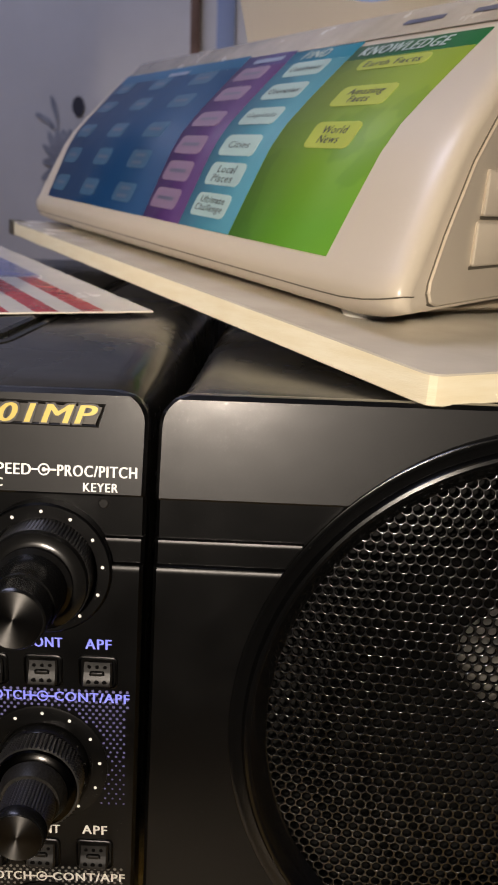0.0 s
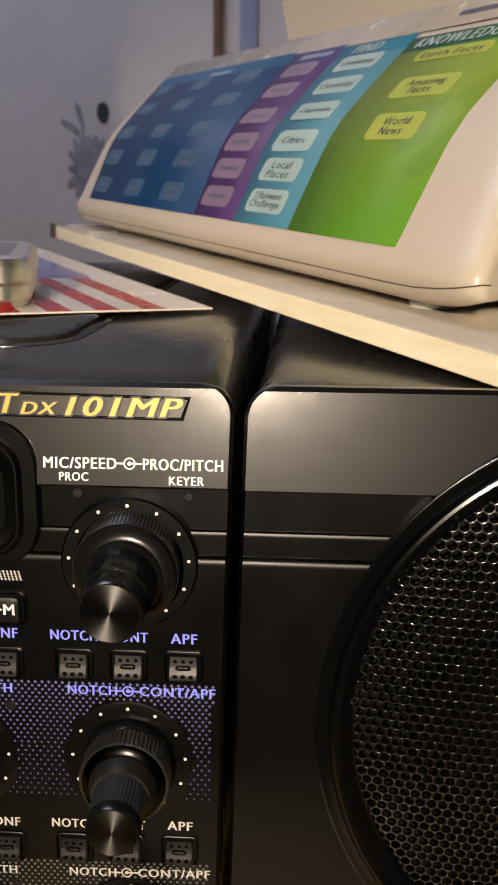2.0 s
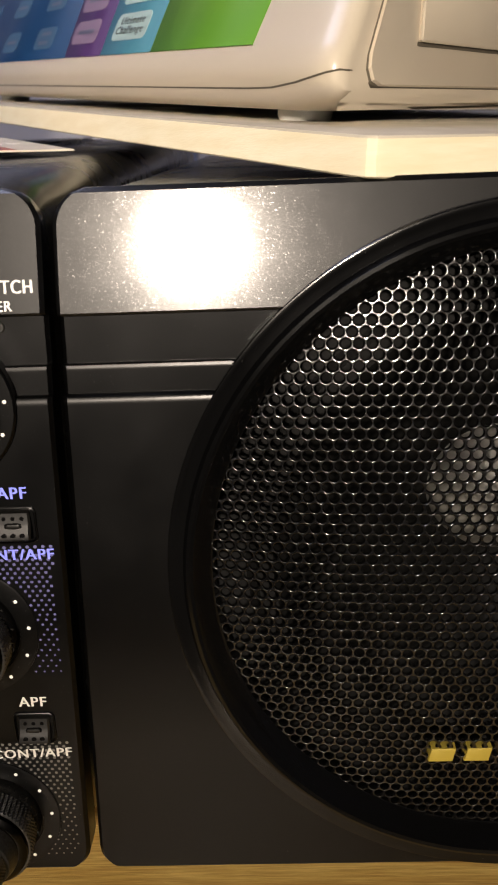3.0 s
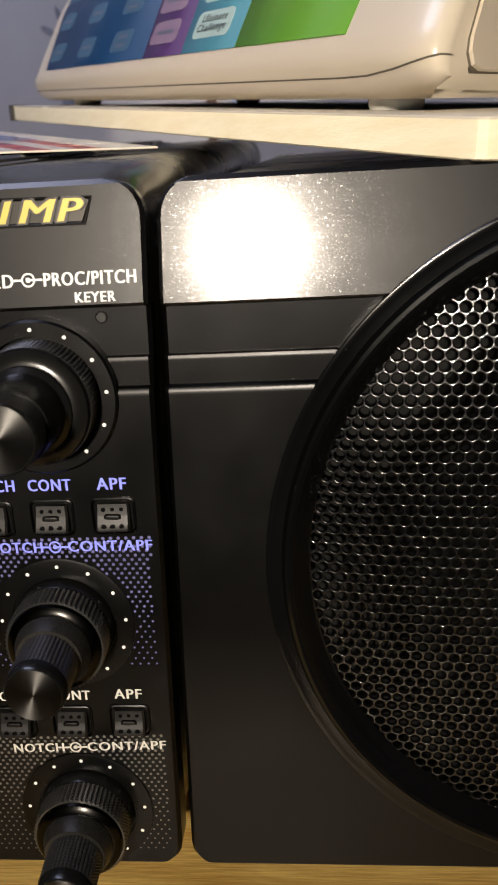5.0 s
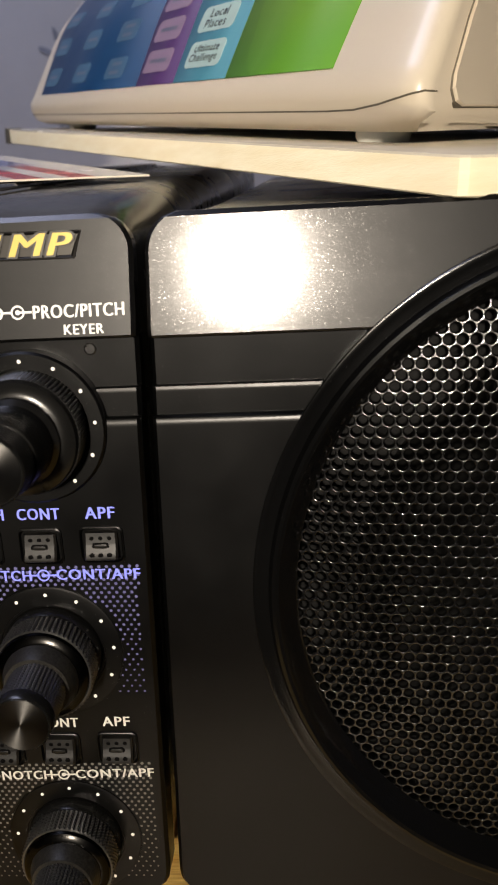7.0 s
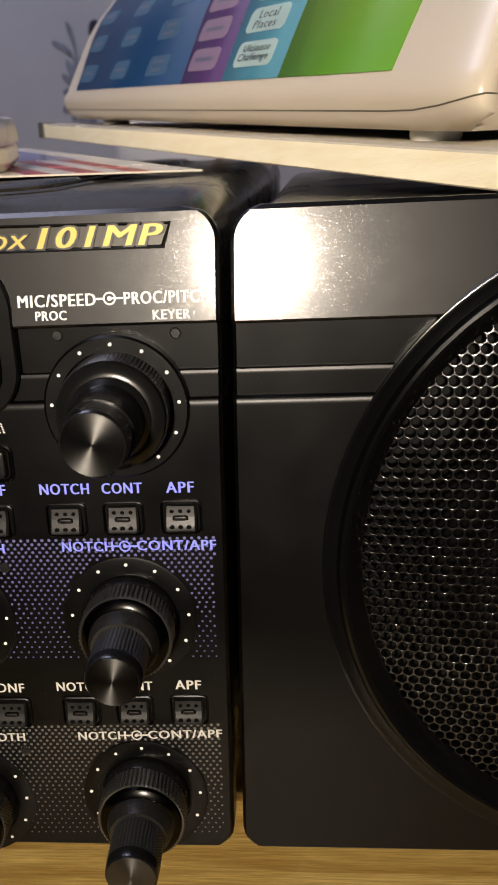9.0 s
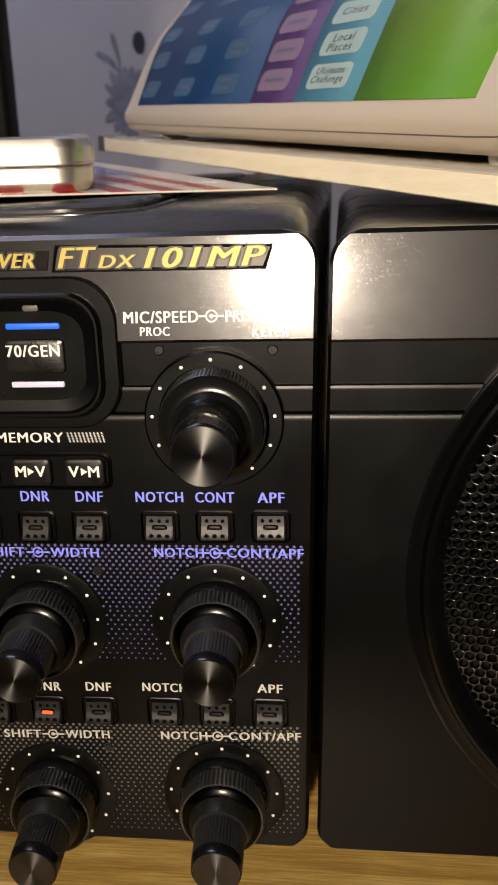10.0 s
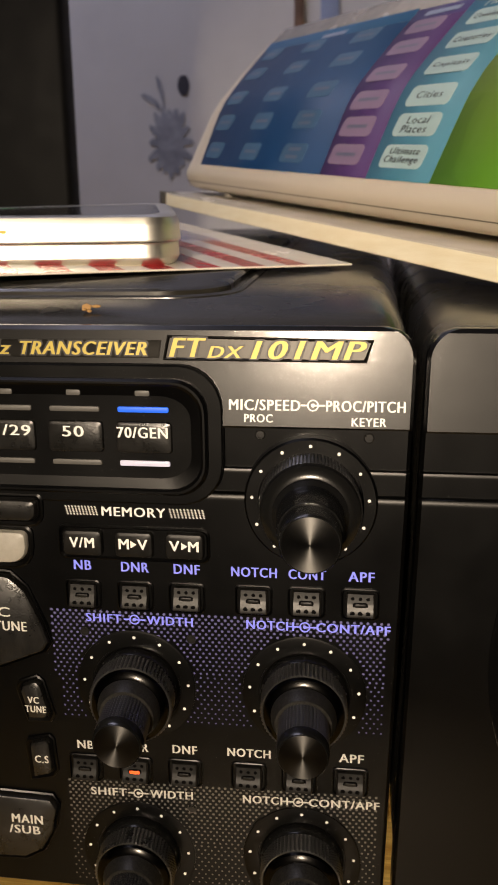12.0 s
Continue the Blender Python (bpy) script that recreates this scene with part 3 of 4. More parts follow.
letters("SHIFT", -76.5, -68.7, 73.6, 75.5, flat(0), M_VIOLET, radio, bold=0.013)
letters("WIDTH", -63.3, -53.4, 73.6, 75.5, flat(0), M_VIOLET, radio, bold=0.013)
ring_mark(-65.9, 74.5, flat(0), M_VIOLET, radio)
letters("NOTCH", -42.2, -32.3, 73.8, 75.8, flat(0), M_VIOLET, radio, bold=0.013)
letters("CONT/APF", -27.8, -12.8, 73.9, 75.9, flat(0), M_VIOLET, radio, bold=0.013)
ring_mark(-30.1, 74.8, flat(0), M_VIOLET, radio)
S2 = sloped(0, 0.028, -30)
letters("SHIFT", -77.8, -69.5, 32.5, 34.4, S2, M_PALE, radio, bold=0.013)
letters("WIDTH", -64.2, -54.5, 32.5, 34.4, S2, M_PALE, radio, bold=0.013)
ring_mark(-66.9, 33.4, S2, M_PALE, radio)
letters("NOTCH", -43.4, -33.5, 32.5, 34.4, S2, M_PALE, radio, bold=0.013)
letters("CONT/APF", -29.0, -13.9, 32.5, 34.4, S2, M_PALE, radio, bold=0.013)
ring_mark(-31.3, 33.4, S2, M_PALE, radio)

# coaxial knobs
KNOBS = (("low", -29.2, 101.7), ("tall", -30.2, 59.7), ("tall", -66.1, 59.1), ("tall", -30.5, 19.1), ("tall", -67.2, 17.2))


# sideways shift of the knob axes, set to fit the camera's view
LEAN = [0.062, 0.0]


def index_dots(cx, cz, r, y, parent):
    for k in range(11):
        a = radians(90 + (k - 5) * 28.5)
        bm = turned(cx + r * math.cos(a), cz + r * math.sin(a), [(y + 0.1, 0.34), (y - 0.08, 0.34), (y - 0.12, 0.22)], seg=10)
        part("index_dot", bm, M_WHITE, parent)


def knurled(cx, cz, y0, y1, r, teeth, rows, depth):
    """A barrel whose skin is cut into small pyramids, each with its own point."""
    bm = bmesh.new()

    def at(i, j, q):
        a, y = 2 * math.pi * i / teeth, y0 + (y1 - y0) * j / rows
        return bm.verts.new((cx - LEAN[0] * y + q * math.cos(a), y, cz + q * math.sin(a)))

    low = [[at(i, j, r - depth) for i in range(teeth)] for j in range(rows + 1)]
    for j in range(rows):
        for i in range(teeth):
            n = (i + 1) % teeth
            ring, tip = (low[j][i], low[j][n], low[j + 1][n], low[j + 1][i]), at(i + 0.5, j + 0.5, r)
            for k in range(4):
                bm.faces.new((ring[k], ring[(k + 1) % 4], tip))
    bm.faces.new(low[0]), bm.faces.new(low[-1][::-1])
    return bm


for style, cx, cz in KNOBS:
    LEAN[0] = 0.062 if cx > -50 else 0.09
    if style == "low":
        dial = part("dial_ring", turned(cx, cz, [(3.0, 13.1), (-0.6, 13.1), (-1.0, 12.7), (-1.0, 10.4), (0.5, 10.2)], LEAN), M_PANEL, radio)
        index_dots(cx, cz, 11.5, -1.0, dial)
        knob = part("control_knob", knurled(cx, cz, 0.5, -6.2, 9.95, 84, 10, 0.26), M_RUBBER, radio, "low knurled coaxial control knob", 1)
        part("shoulder", turned(cx, cz, [(-6.1, 9.7), (-7.4, 9.4), (-8.3, 8.2), (-8.5, 7.2)], LEAN), M_GLOSS, knob)
        part("inner_knob", turned(cx, cz, [(-8.0, 7.3), (-9.2, 7.2), (-9.8, 6.6), (-10.0, 6.4), (-17.5, 6.0), (-18.0, 5.8)], LEAN), M_GLOSS, knob)
        part("cap_barrel", turned(cx, cz, [(-17.8, 5.6), (-23.0, 5.45), (-23.4, 5.2)], LEAN), M_GLOSS, knob)
        part("cap", turned(cx, cz, [(-23.2, 5.1), (-23.55, 5.0), (-23.65, 0.3)], LEAN, 64), M_CAP, knob, "turned metal end cap")
    else:
        dial = part("dial_ring", turned(cx, cz, [(0.5, 13.0), (-0.25, 12.9), (-0.35, 12.5), (-0.35, 9.6), (0.3, 9.4)], LEAN), M_PANEL, radio)
        index_dots(cx, cz, 11.4, -0.35, dial)
        knob = part("control_knob", turned(cx, cz, [(0.2, 9.2), (-2.4, 9.0), (-2.9, 8.7)], LEAN), M_GLOSS, radio, "tall knurled coaxial control knob")
        part("knurled_skirt", knurled(cx, cz, -2.8, -7.9, 8.9, 62, 7, 0.42), M_KNURL, knob, "", 1)
        part("shoulder", turned(cx, cz, [(-7.7, 8.3), (-8.5, 8.0), (-9.1, 7.1), (-9.2, 6.4)], LEAN), M_CHROME, knob, "polished shoulder")
        part("neck", turned(cx, cz, [(-8.9, 6.6), (-9.8, 6.5), (-12.2, 5.6)], LEAN), M_NECK, knob)
        part("stem", knurled(cx, cz, -12.0, -19.8, 5.1, 44, 11, 0.28), M_KNURL, knob, "", 1)
        part("cap_barrel", turned(cx, cz, [(-19.7, 5.0), (-21.6, 4.9), (-22.0, 4.65)], LEAN), M_GLOSS, knob)
        part("cap", turned(cx, cz, [(-21.8, 4.55), (-22.15, 4.5), (-22.25, 0.3)], LEAN, 64), M_CAP, knob, "turned metal end cap")

# larger keys beside the main dial
def big_key(pts, mat, words=(), y=-1.6, edge=1.0):
    frame_ = part("key_surround", stack(bmesh.new(), [[(x, yy, z) for x, z in inset_loop(pts, i)] for yy, i in ((0.5, -1.0), (-0.5, -0.9), (-0.7, -0.5), (-0.3, 0.1), (0.2, 0.3))]), M_PANEL, radio)
    part("key", pad(inset_loop(pts, 0.4), 0.3, y, edge), mat, frame_)
    for w, x0, x1, z0, z1 in words:
        letters(w, x0, x1, z0, z1, flat(y), M_PALE, frame_, bold=0.013)


big_key([(-90.6, 49.7), (-86.4, 49.9), (-85.5, 51.4), (-87.2, 58.6), (-88.4, 59.6), (-91.8, 58.2), (-92.4, 56.6)], M_KEYDARK, (("VC", -90.3, -87.7, 54.1, 55.7), ("TUNE", -91.0, -86.2, 51.9, 53.5)))
big_key([(-90.8, 34.9), (-86.4, 36.0), (-85.6, 37.4), (-86.0, 44.4), (-86.8, 45.3), (-90.8, 44.2), (-91.3, 43.0)], M_KEYDARK, (("C.S", -89.7, -86.5, 39.4, 41.2),))
big_key([(-116, 12.6), (-94, 13.6), (-89.6, 16.2), (-86.6, 22.0), (-85.6, 27.6), (-87.0, 30.0), (-116, 30.8)], M_KEYDARK, (("MAIN", -96.4, -89.0, 23.4, 25.6), ("/SUB", -97.2, -89.8, 20.6, 22.7)))
big_key([(-118, 58.0), (-104, 59.0), (-95.0, 62.6), (-86.0, 66.4), (-84.5, 68.6), (-85.6, 72.6), (-89.0, 80.6), (-92.5, 83.8), (-118, 85.0)], M_KEYDARK, (("C", -95.4, -92.6, 74.4, 76.6), ("TUNE", -96.4, -89.1, 71.2, 73.4)))
big_key(rounded(-125.0, -85.0, 95.4, 100.8, (1, 2.4, 1, 1), 4), M_KEYDARK)
big_key(rounded(-125.0, -87.6, 86.0, 93.8, (2, 4, 1.4, 1), 4), M_KEYGREY)

# halftone print round the knobs
def halftone(z_top, z_bot, mat):
    bm = bmesh.new()
    z, j = z_top, 0
    while z > z_bot:
        k = (z_top - z) / (z_top - z_bot)
        r = 0.34 - 0.13 * k
        step = 1.36 if k < 0.55 else 1.52
        x = -84.0 + (step / 2 if j % 2 else 0)
        while x < edge_x(-13.3, z):
            if all(math.hypot(x - cx, z - cz) > 13.1 for _, cx, cz in KNOBS) and not (z < 60 and x < -83):
                bm.faces.new([bm.verts.new((x + r * math.cos(a), -0.03, z + r * math.sin(a) + 0.02 * (x + 30) * (1 if z < 50 else 0.3))) for a in (0, 1.047, 2.094, 3.1416, 4.189, 5.236)])
            x += step
        z -= 0.80 + 0.35 * k
        j += 1
    return tagged(part("halftone_print", bm, mat, radio), kind="stuff")


halftone(76.2, 51.2, M_DOTV)
halftone(35.6, 9.6, M_DOTG)

# ---- loudspeaker ----
speaker = thing("loudspeaker_unit", (70, 150, 0), "black external loudspeaker with a round honeycomb grille beside the radio", "speaker")
SX, SZ = 70.0, 69.0
bm = stack(bmesh.new(), case_loops(-8.8, 150, [(5, 133.0, 2.0, 6), (9, 134.3, 1.2, 6.5), (14, 134.8, 0.6, 7), (60, 136.4, 0.3, 9), (318, 145.4, 0.3, 9)], 8))


def pierced(bm, radius, depth, name, mat, parent, label=""):
    """Cuts a round opening through a closed block and links it."""
    cut = turned(SX, SZ, [(-20, radius), (depth, radius)], seg=96)
    obs = []
    for b in (bm, cut):
        bmesh.ops.recalc_face_normals(b, faces=b.faces)
        me = bpy.data.meshes.new("block")
        b.to_mesh(me)
        b.free()
        obs.append(new("block", me))
    mod = obs[0].modifiers.new("cut", "BOOLEAN")
    mod.operation, mod.object, mod.solver = "DIFFERENCE", obs[1], "EXACT"
    bpy.context.view_layer.update()
    me = bpy.data.meshes.new_from_object(obs[0].evaluated_get(bpy.context.evaluated_depsgraph_get()))
    for o in obs:
        bpy.data.objects.remove(o)
    out = bmesh.new()
    out.from_mesh(me)
    return part(name, out, mat, parent, label)


pierced(bm, 60, 60, "case", M_CASE, speaker)
pierced(front_block(-9.2, 150, 5.9, 136, (5, 0), LOWER, 7), 60, 40, "front_panel", M_PANEL, speaker, "black front panel with a stepped ledge")
pierced(front_block(-9.2, 150, 6, 135.5, (0, 6), [(116.0, 0.2), (116.4, 0.0), (134.6, 2.6), (135.4, 3.4)], 6), 60, 40, "front_band", M_BAND, speaker, "dark grey metallic-flake band along the top")
for fx in (10, 130):
    for fy in (40, 290):
        part("foot", stack(bmesh.new(), [[(fx + 9 * math.cos(k * 0.3927), fy + 9 * math.sin(k * 0.3927), z) for k in range(16)] for z in (0, 9)]), M_BLACKRUBBER, speaker)
part("outer_ring", stack(bmesh.new(), [[(SX + r * math.cos(6.2832 * i / 128), y, SZ + r * math.sin(6.2832 * i / 128)) for i in range(128)] for y, r in ((4.0, 63.4), (0.1, 63.4), (-0.12, 63.25), (-0.2, 62.95), (-0.1, 62.4), (-0.05, 61.4), (-0.05, 60.2))], False, False), M_RING, speaker, "moulded ring round the grille")
part("inner_ring", stack(bmesh.new(), [[(SX + r * math.cos(6.2832 * i / 128), y, SZ + r * math.sin(6.2832 * i / 128)) for i in range(128)] for y, r in ((6.0, 61.2), (-0.4, 60.6), (-1.5, 60.0), (-1.7, 59.4), (-1.5, 58.8), (0.4, 57.2), (2.4, 56.2), (2.8, 55.7), (7, 55.5))], False, False), M_RING, speaker, "sloping inner ring")

# honeycomb grille: hexagonal cells, each with a round hole and a rim
PITCH, HOLE, GR = 2.14, 0.87, 57.0
bm = bmesh.new()
verts, faces = [], []
rowh = PITCH * math.sqrt(3) / 2
for j in range(-30, 31):
    for i in range(-30, 31):
        x, z = PITCH * (i + 0.5 * (j % 2)), rowh * j
        if math.hypot(x, z) > GR - 0.7:
            continue
        b = len(verts)
        for r, d in ((0, 0), (HOLE + 0.19, 0), (HOLE + 0.12, 0.02), (HOLE + 0.06, 0.065), (HOLE + 0.02, 0.14), (HOLE - 0.01, 0.8)):
            for k in range(12):
                a = radians(30 * k + 30)
                q = r or (PITCH / 2 / math.cos(radians(30)) if k % 2 == 0 else PITCH / 2)
                px, pz = x + q * math.cos(a), z + q * math.sin(a)
                verts.append((SX + px, 3.0 - 5.5 * (1 - (px * px + pz * pz) / GR ** 2) + d, SZ + pz))
        for s in range(5):
            for k in range(12):
                n = (k + 1) % 12
                faces.append((b + 12 * s + k, b + 12 * s + n, b + 12 * s + 12 + n, b + 12 * s + 12 + k))
me = bpy.data.meshes.new("grille")
me.from_pydata([(x * MM, y * MM, z * MM) for x, y, z in verts], [], faces)
me.materials.append(M_MESH)
for f in me.polygons:
    f.use_smooth = True
me.update()
grille = new("grille", me)
grille.parent, grille.matrix_parent_inverse = speaker, Matrix.Translation(-speaker.location)
tagged(grille, "black perforated honeycomb grille", kind="stuff")
part("cone", stack(bmesh.new(), [[(SX + r * math.cos(6.2832 * i / 64), y, SZ + r * math.sin(6.2832 * i / 64)) for i in range(64)] for y, r in ((9, 60), (9, 50), (7.5, 48), (7.5, 45), (9, 43), (27, 14), (29, 2))], False, True), M_CONE, speaker)
part("dust_cap", stack(bmesh.new(), [[(SX + 14 * math.cos(t) * math.cos(6.2832 * i / 40), 27 - 11 * math.sin(t), SZ + 7 + 14 * math.cos(t) * math.sin(6.2832 * i / 40)) for i in range(40)] for t in (0, 0.3, 0.6, 0.9, 1.2, 1.5)], False, True), M_DOME, speaker)
# maker's mark as plain slabs
for k in range(5):
    x = 53.0 + 6.7 * k
    bm = pad([(x, 30.3), (x + 4.6, 30.3), (x + 5.2, 33.1), (x + 0.6, 33.1)], 2.2, -0.4, 0.2)
    part("logo_slab", bm, M_GOLD, speaker)

# ---- board and talking-globe console on top of the loudspeaker ----
AX = Vector((0.862, 0.507, 0.0)).normalized()
AY = Vector((-0.504, 0.857, 0.097)).normalized()
AZ = AX.cross(AY)
CORNER = Vector((41.6, 0.3, 141.2))


def tilted(x, y, z):
    """A point of the tilted board's own axes, in the room: x across, y along, z over its face."""
    return CORNER + AX * x + AY * y + AZ * z


board = thing("white_board", (41.6, 0.3, 135), "cream laminated board with yellowed edges lying on the loudspeaker", "board")
bm = bmesh.new()
OUT = rounded(0, 230, 0, 331, (3, 6, 6, 3), 3)
stack(bm, [[tilted(x, y, z) for x, y in inset_loop(OUT, i)] for z, i in ((-6.3, 0.4), (-6.0, 0), (-0.5, 0))])
part("core", bm, M_EDGE, board, "yellowed layered edge")
stack(bm := bmesh.new(), [[tilted(x, y, z) for x, y in inset_loop(OUT, i)] for z, i in ((-0.5, 0.05), (-0.1, 0.05), (0, 0.4))])
part("laminate", bm, M_BOARD, board, "glossy beige top face")
stack(bm := bmesh.new(), [[tilted(x, y, z) for x, y in rounded(-0.4, 6, 321, 331.4, 0.5, 2)] for z in (-6.5, 0.3)])
part("corner_cap", bm, M_CORNER, board, "dark worn corner")

console = thing("globe_console", tuple(tilted(60, 180, 0)), "cream plastic talking-globe base with a coloured button panel on the board", "toy")
PROFILE = [(17.0, 2.2), (12.2, 4.0), (10.9, 6.2), (9.8, 8.0), (9.8, 11.0), (12.1, 14.2), (16.2, 21.5), (20.9, 29.7), (25.9, 38.2), (31.5, 45.4), (39.0, 52.6), (48.0, 60.8), (58.0, 69.6), (64.0, 74.2), (72.0, 78.6), (84.0, 81.5), (130.0, 82.0)]


def prof(s):
    """The panel's cross-section at s, which runs from 0 at the sticker's foot to 1 at its head."""
    pts = PROFILE[5:13]
    ls = [0]
    for a, b in zip(pts, pts[1:]):
        ls.append(ls[-1] + math.dist(a, b))
    d = max(0.0, min(1.25, s)) * ls[-1]
    for i in range(len(pts) - 1):
        if d <= ls[i + 1] or i == len(pts) - 2:
            k = (d - ls[i]) / (ls[i + 1] - ls[i])
            a, b = pts[i], pts[i + 1]
            return a[0] + (b[0] - a[0]) * k, a[1] + (b[1] - a[1]) * k, Vector((-(b[1] - a[1]), b[0] - a[0])).normalized()


bm = bmesh.new()
loops = []
SECT = PROFILE + [(134, 78), (134, 6.2), (134, 2.2)]
cx, cz = 62.0, 34.0


def seam_z(y):
    """The parting line climbs towards the near end."""
    k = max(0.0, min(1.0, (54 - y) / 25))
    return 6.0 + 3.6 * k * k


def section(y, shrink, skew):
    out = []
    near = max(0.0, min(1.0, (50 - y) / 20))
    for x, z in SECT:
        qx = cx + (x - cx) * (1 - shrink)
        qz = max(2.2, 2.2 + (z - 2.2) * (1 - shrink * 0.55))
        under = max(0.0, 1 - (qz - 2.2) / 3.8) * near
        out.append(tilted(qx + 3.0 * under, y + skew * (qx - 18) + 14.0 * under, qz))
    return out


RIBS = ((28.6, 0.10, 0.46), (29.4, 0.055, 0.46), (31.6, 0.022, 0.45), (35, 0.006, 0.40), (40, 0.0, 0.30), (48, 0, 0.14), (57, 0, 0.0), (110, 0, 0), (180, 0, 0), (250, 0, 0), (306, 0, 0.12), (318, 0.004, 0.42), (324, 0.02, 0.44), (327.5, 0.05, 0.44), (328.5, 0.10, 0.44))
for y, sh, sk in RIBS:
    loops.append(section(y, sh, sk))
stack(bm, loops)
part("body", bm, M_CREAM, console, "cream plastic body with a rounded nose", 50)
# parting line: shade as a dark strip, following the nose into the end face
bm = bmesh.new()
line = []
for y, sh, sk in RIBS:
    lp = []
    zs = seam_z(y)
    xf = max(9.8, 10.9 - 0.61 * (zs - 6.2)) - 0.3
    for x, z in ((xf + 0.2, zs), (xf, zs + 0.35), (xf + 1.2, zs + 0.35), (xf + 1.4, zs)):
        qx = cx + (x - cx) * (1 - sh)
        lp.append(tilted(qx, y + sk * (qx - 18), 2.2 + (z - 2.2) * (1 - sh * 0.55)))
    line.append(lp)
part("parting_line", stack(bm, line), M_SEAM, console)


def sheet(s0, s1, y0, y1, lift, mat, name, parent, label="", n=8, ends=None):
    """A thin printed sheet on the panel: s along the section, y along the console; y0 and y1 are functions of s."""
    bm = bmesh.new()
    rows = []
    for i in range(n + 1):
        s = s0 + (s1 - s0) * i / n
        x, z, nn = prof(s)
        rows.append([bm.verts.new(tilted(x + nn.x * d, y, z + nn.y * d)) for y, d in ((y0(s), 0.02), (y0(s) + 0.15, lift), (y1(s) - 0.15, lift), (y1(s), 0.02))])
    for a, b in zip(rows, rows[1:]):
        for k in range(3):
            bm.faces.new((a[k], a[k + 1], b[k + 1], b[k]))
    return part(name, bm, mat, parent, label, 60)


def gloss_print(name, c):
    c = tuple(v * 0.54 for v in c)
    return surface(name, c, tuple(v * 1.15 for v in c), (0.40, 0.46), scale=30, bump=0, spec=0.2)


LINES = [lambda s: 57 + 6 * s, lambda s: 108.8 + 12 * s, lambda s: 144.7 + 17 * s, lambda s: 176.8 + 21 * s, lambda s: 303 + 32 * s]
COLUMNS = (
    ("green_column", (0.085, 0.30, 0.022), (0.30, 0.42, 0.05), (0.02, 0.17, 0.05)),
    ("aqua_column", (0.095, 0.33, 0.43), (0.30, 0.46, 0.44), (0.03, 0.26, 0.40)),
    ("purple_column", (0.11, 0.045, 0.18), (0.42, 0.40, 0.38), (0.10, 0.08, 0.24)),
    ("blue_column", (0.010, 0.068, 0.19), (0.09, 0.19, 0.28), (0.03, 0.14, 0.30)),
)
cols = []
HEADS = (0.915, 0.955, 0.975, 0.995)
for k, (nm, c, tab, head) in enumerate(COLUMNS):
    m = gloss_print(nm, c)
    if k == 0:
        # the green runs lighter towards the head of the panel, over a faint print of land shapes
        t = m.node_tree
        b = t.nodes["Principled BSDF"]
        co, sp, mr = t.nodes.new("ShaderNodeTexCoord"), t.nodes.new("ShaderNodeSeparateXYZ"), t.nodes.new("ShaderNodeMapRange")
        mr.inputs[1].default_value, mr.inputs[2].default_value = 0.168, 0.205
        t.links.new(co.outputs["Object"], sp.inputs[0])
        t.links.new(sp.outputs[2], mr.inputs[0])
        land = t.nodes.new("ShaderNodeMix")
        land.data_type, land.blend_type = "RGBA", "MULTIPLY"
        land.inputs[7].default_value = (0.80, 0.84, 0.80, 1)
        t.links.new(ranged(t, noise_out(t, 34, 3, 0.5, lo=0.53, hi=0.56), 0.0, 0.8), land.inputs[0])
        t.links.new(mixed(t, (0.09, 0.24, 0.016), (0.18, 0.26, 0.022), mr.outputs[0]), land.inputs[6])
        t.links.new(land.outputs[2], b.inputs["Base Color"])
    cols.append(sheet(0.0, HEADS[k], LINES[k], LINES[k + 1], 0.25, m, nm, console, "printed " + nm.split("_")[0] + " column of touch keys", 14))
    sheet(HEADS[k], HEADS[k] + 0.10, LINES[k], LINES[k + 1], 0.26, gloss_print(nm + "_head", head), "column_head", cols[-1], "darker heading strip", 3)
sheet(1.06, 1.25, lambda s: 40 + 10 * s, lambda s: 303 + 30 * s, 0.2, surface("grey_beige_print", (0.30, 0.27, 0.22), (0.38, 0.34, 0.28), (0.2, 0.28), scale=60, bump=0), "head_strip", console, "grey-beige strip over the headings", 3)
M_HEADWORD = plain("pale_heading", (0.38, 0.48, 0.44), 0.4)
M_HEADBAR = plain("faded_heading", (0.20, 0.24, 0.34), 0.4)
M_INK = plain("dark_ink", (0.02, 0.022, 0.02), 0.4)
M_INKSOFT = plain("soft_ink", (0.085, 0.09, 0.14), 0.4)


def on_panel(a, b, d):
    x, z, nn = prof(b)
    return tilted(x + nn.x * (0.38 + d), a, z + nn.y * (0.38 + d))


def mirrored(y_left):
    """Lettering reads from larger y to smaller y."""
    return lambda a, b, d: on_panel(y_left - a, b, d)


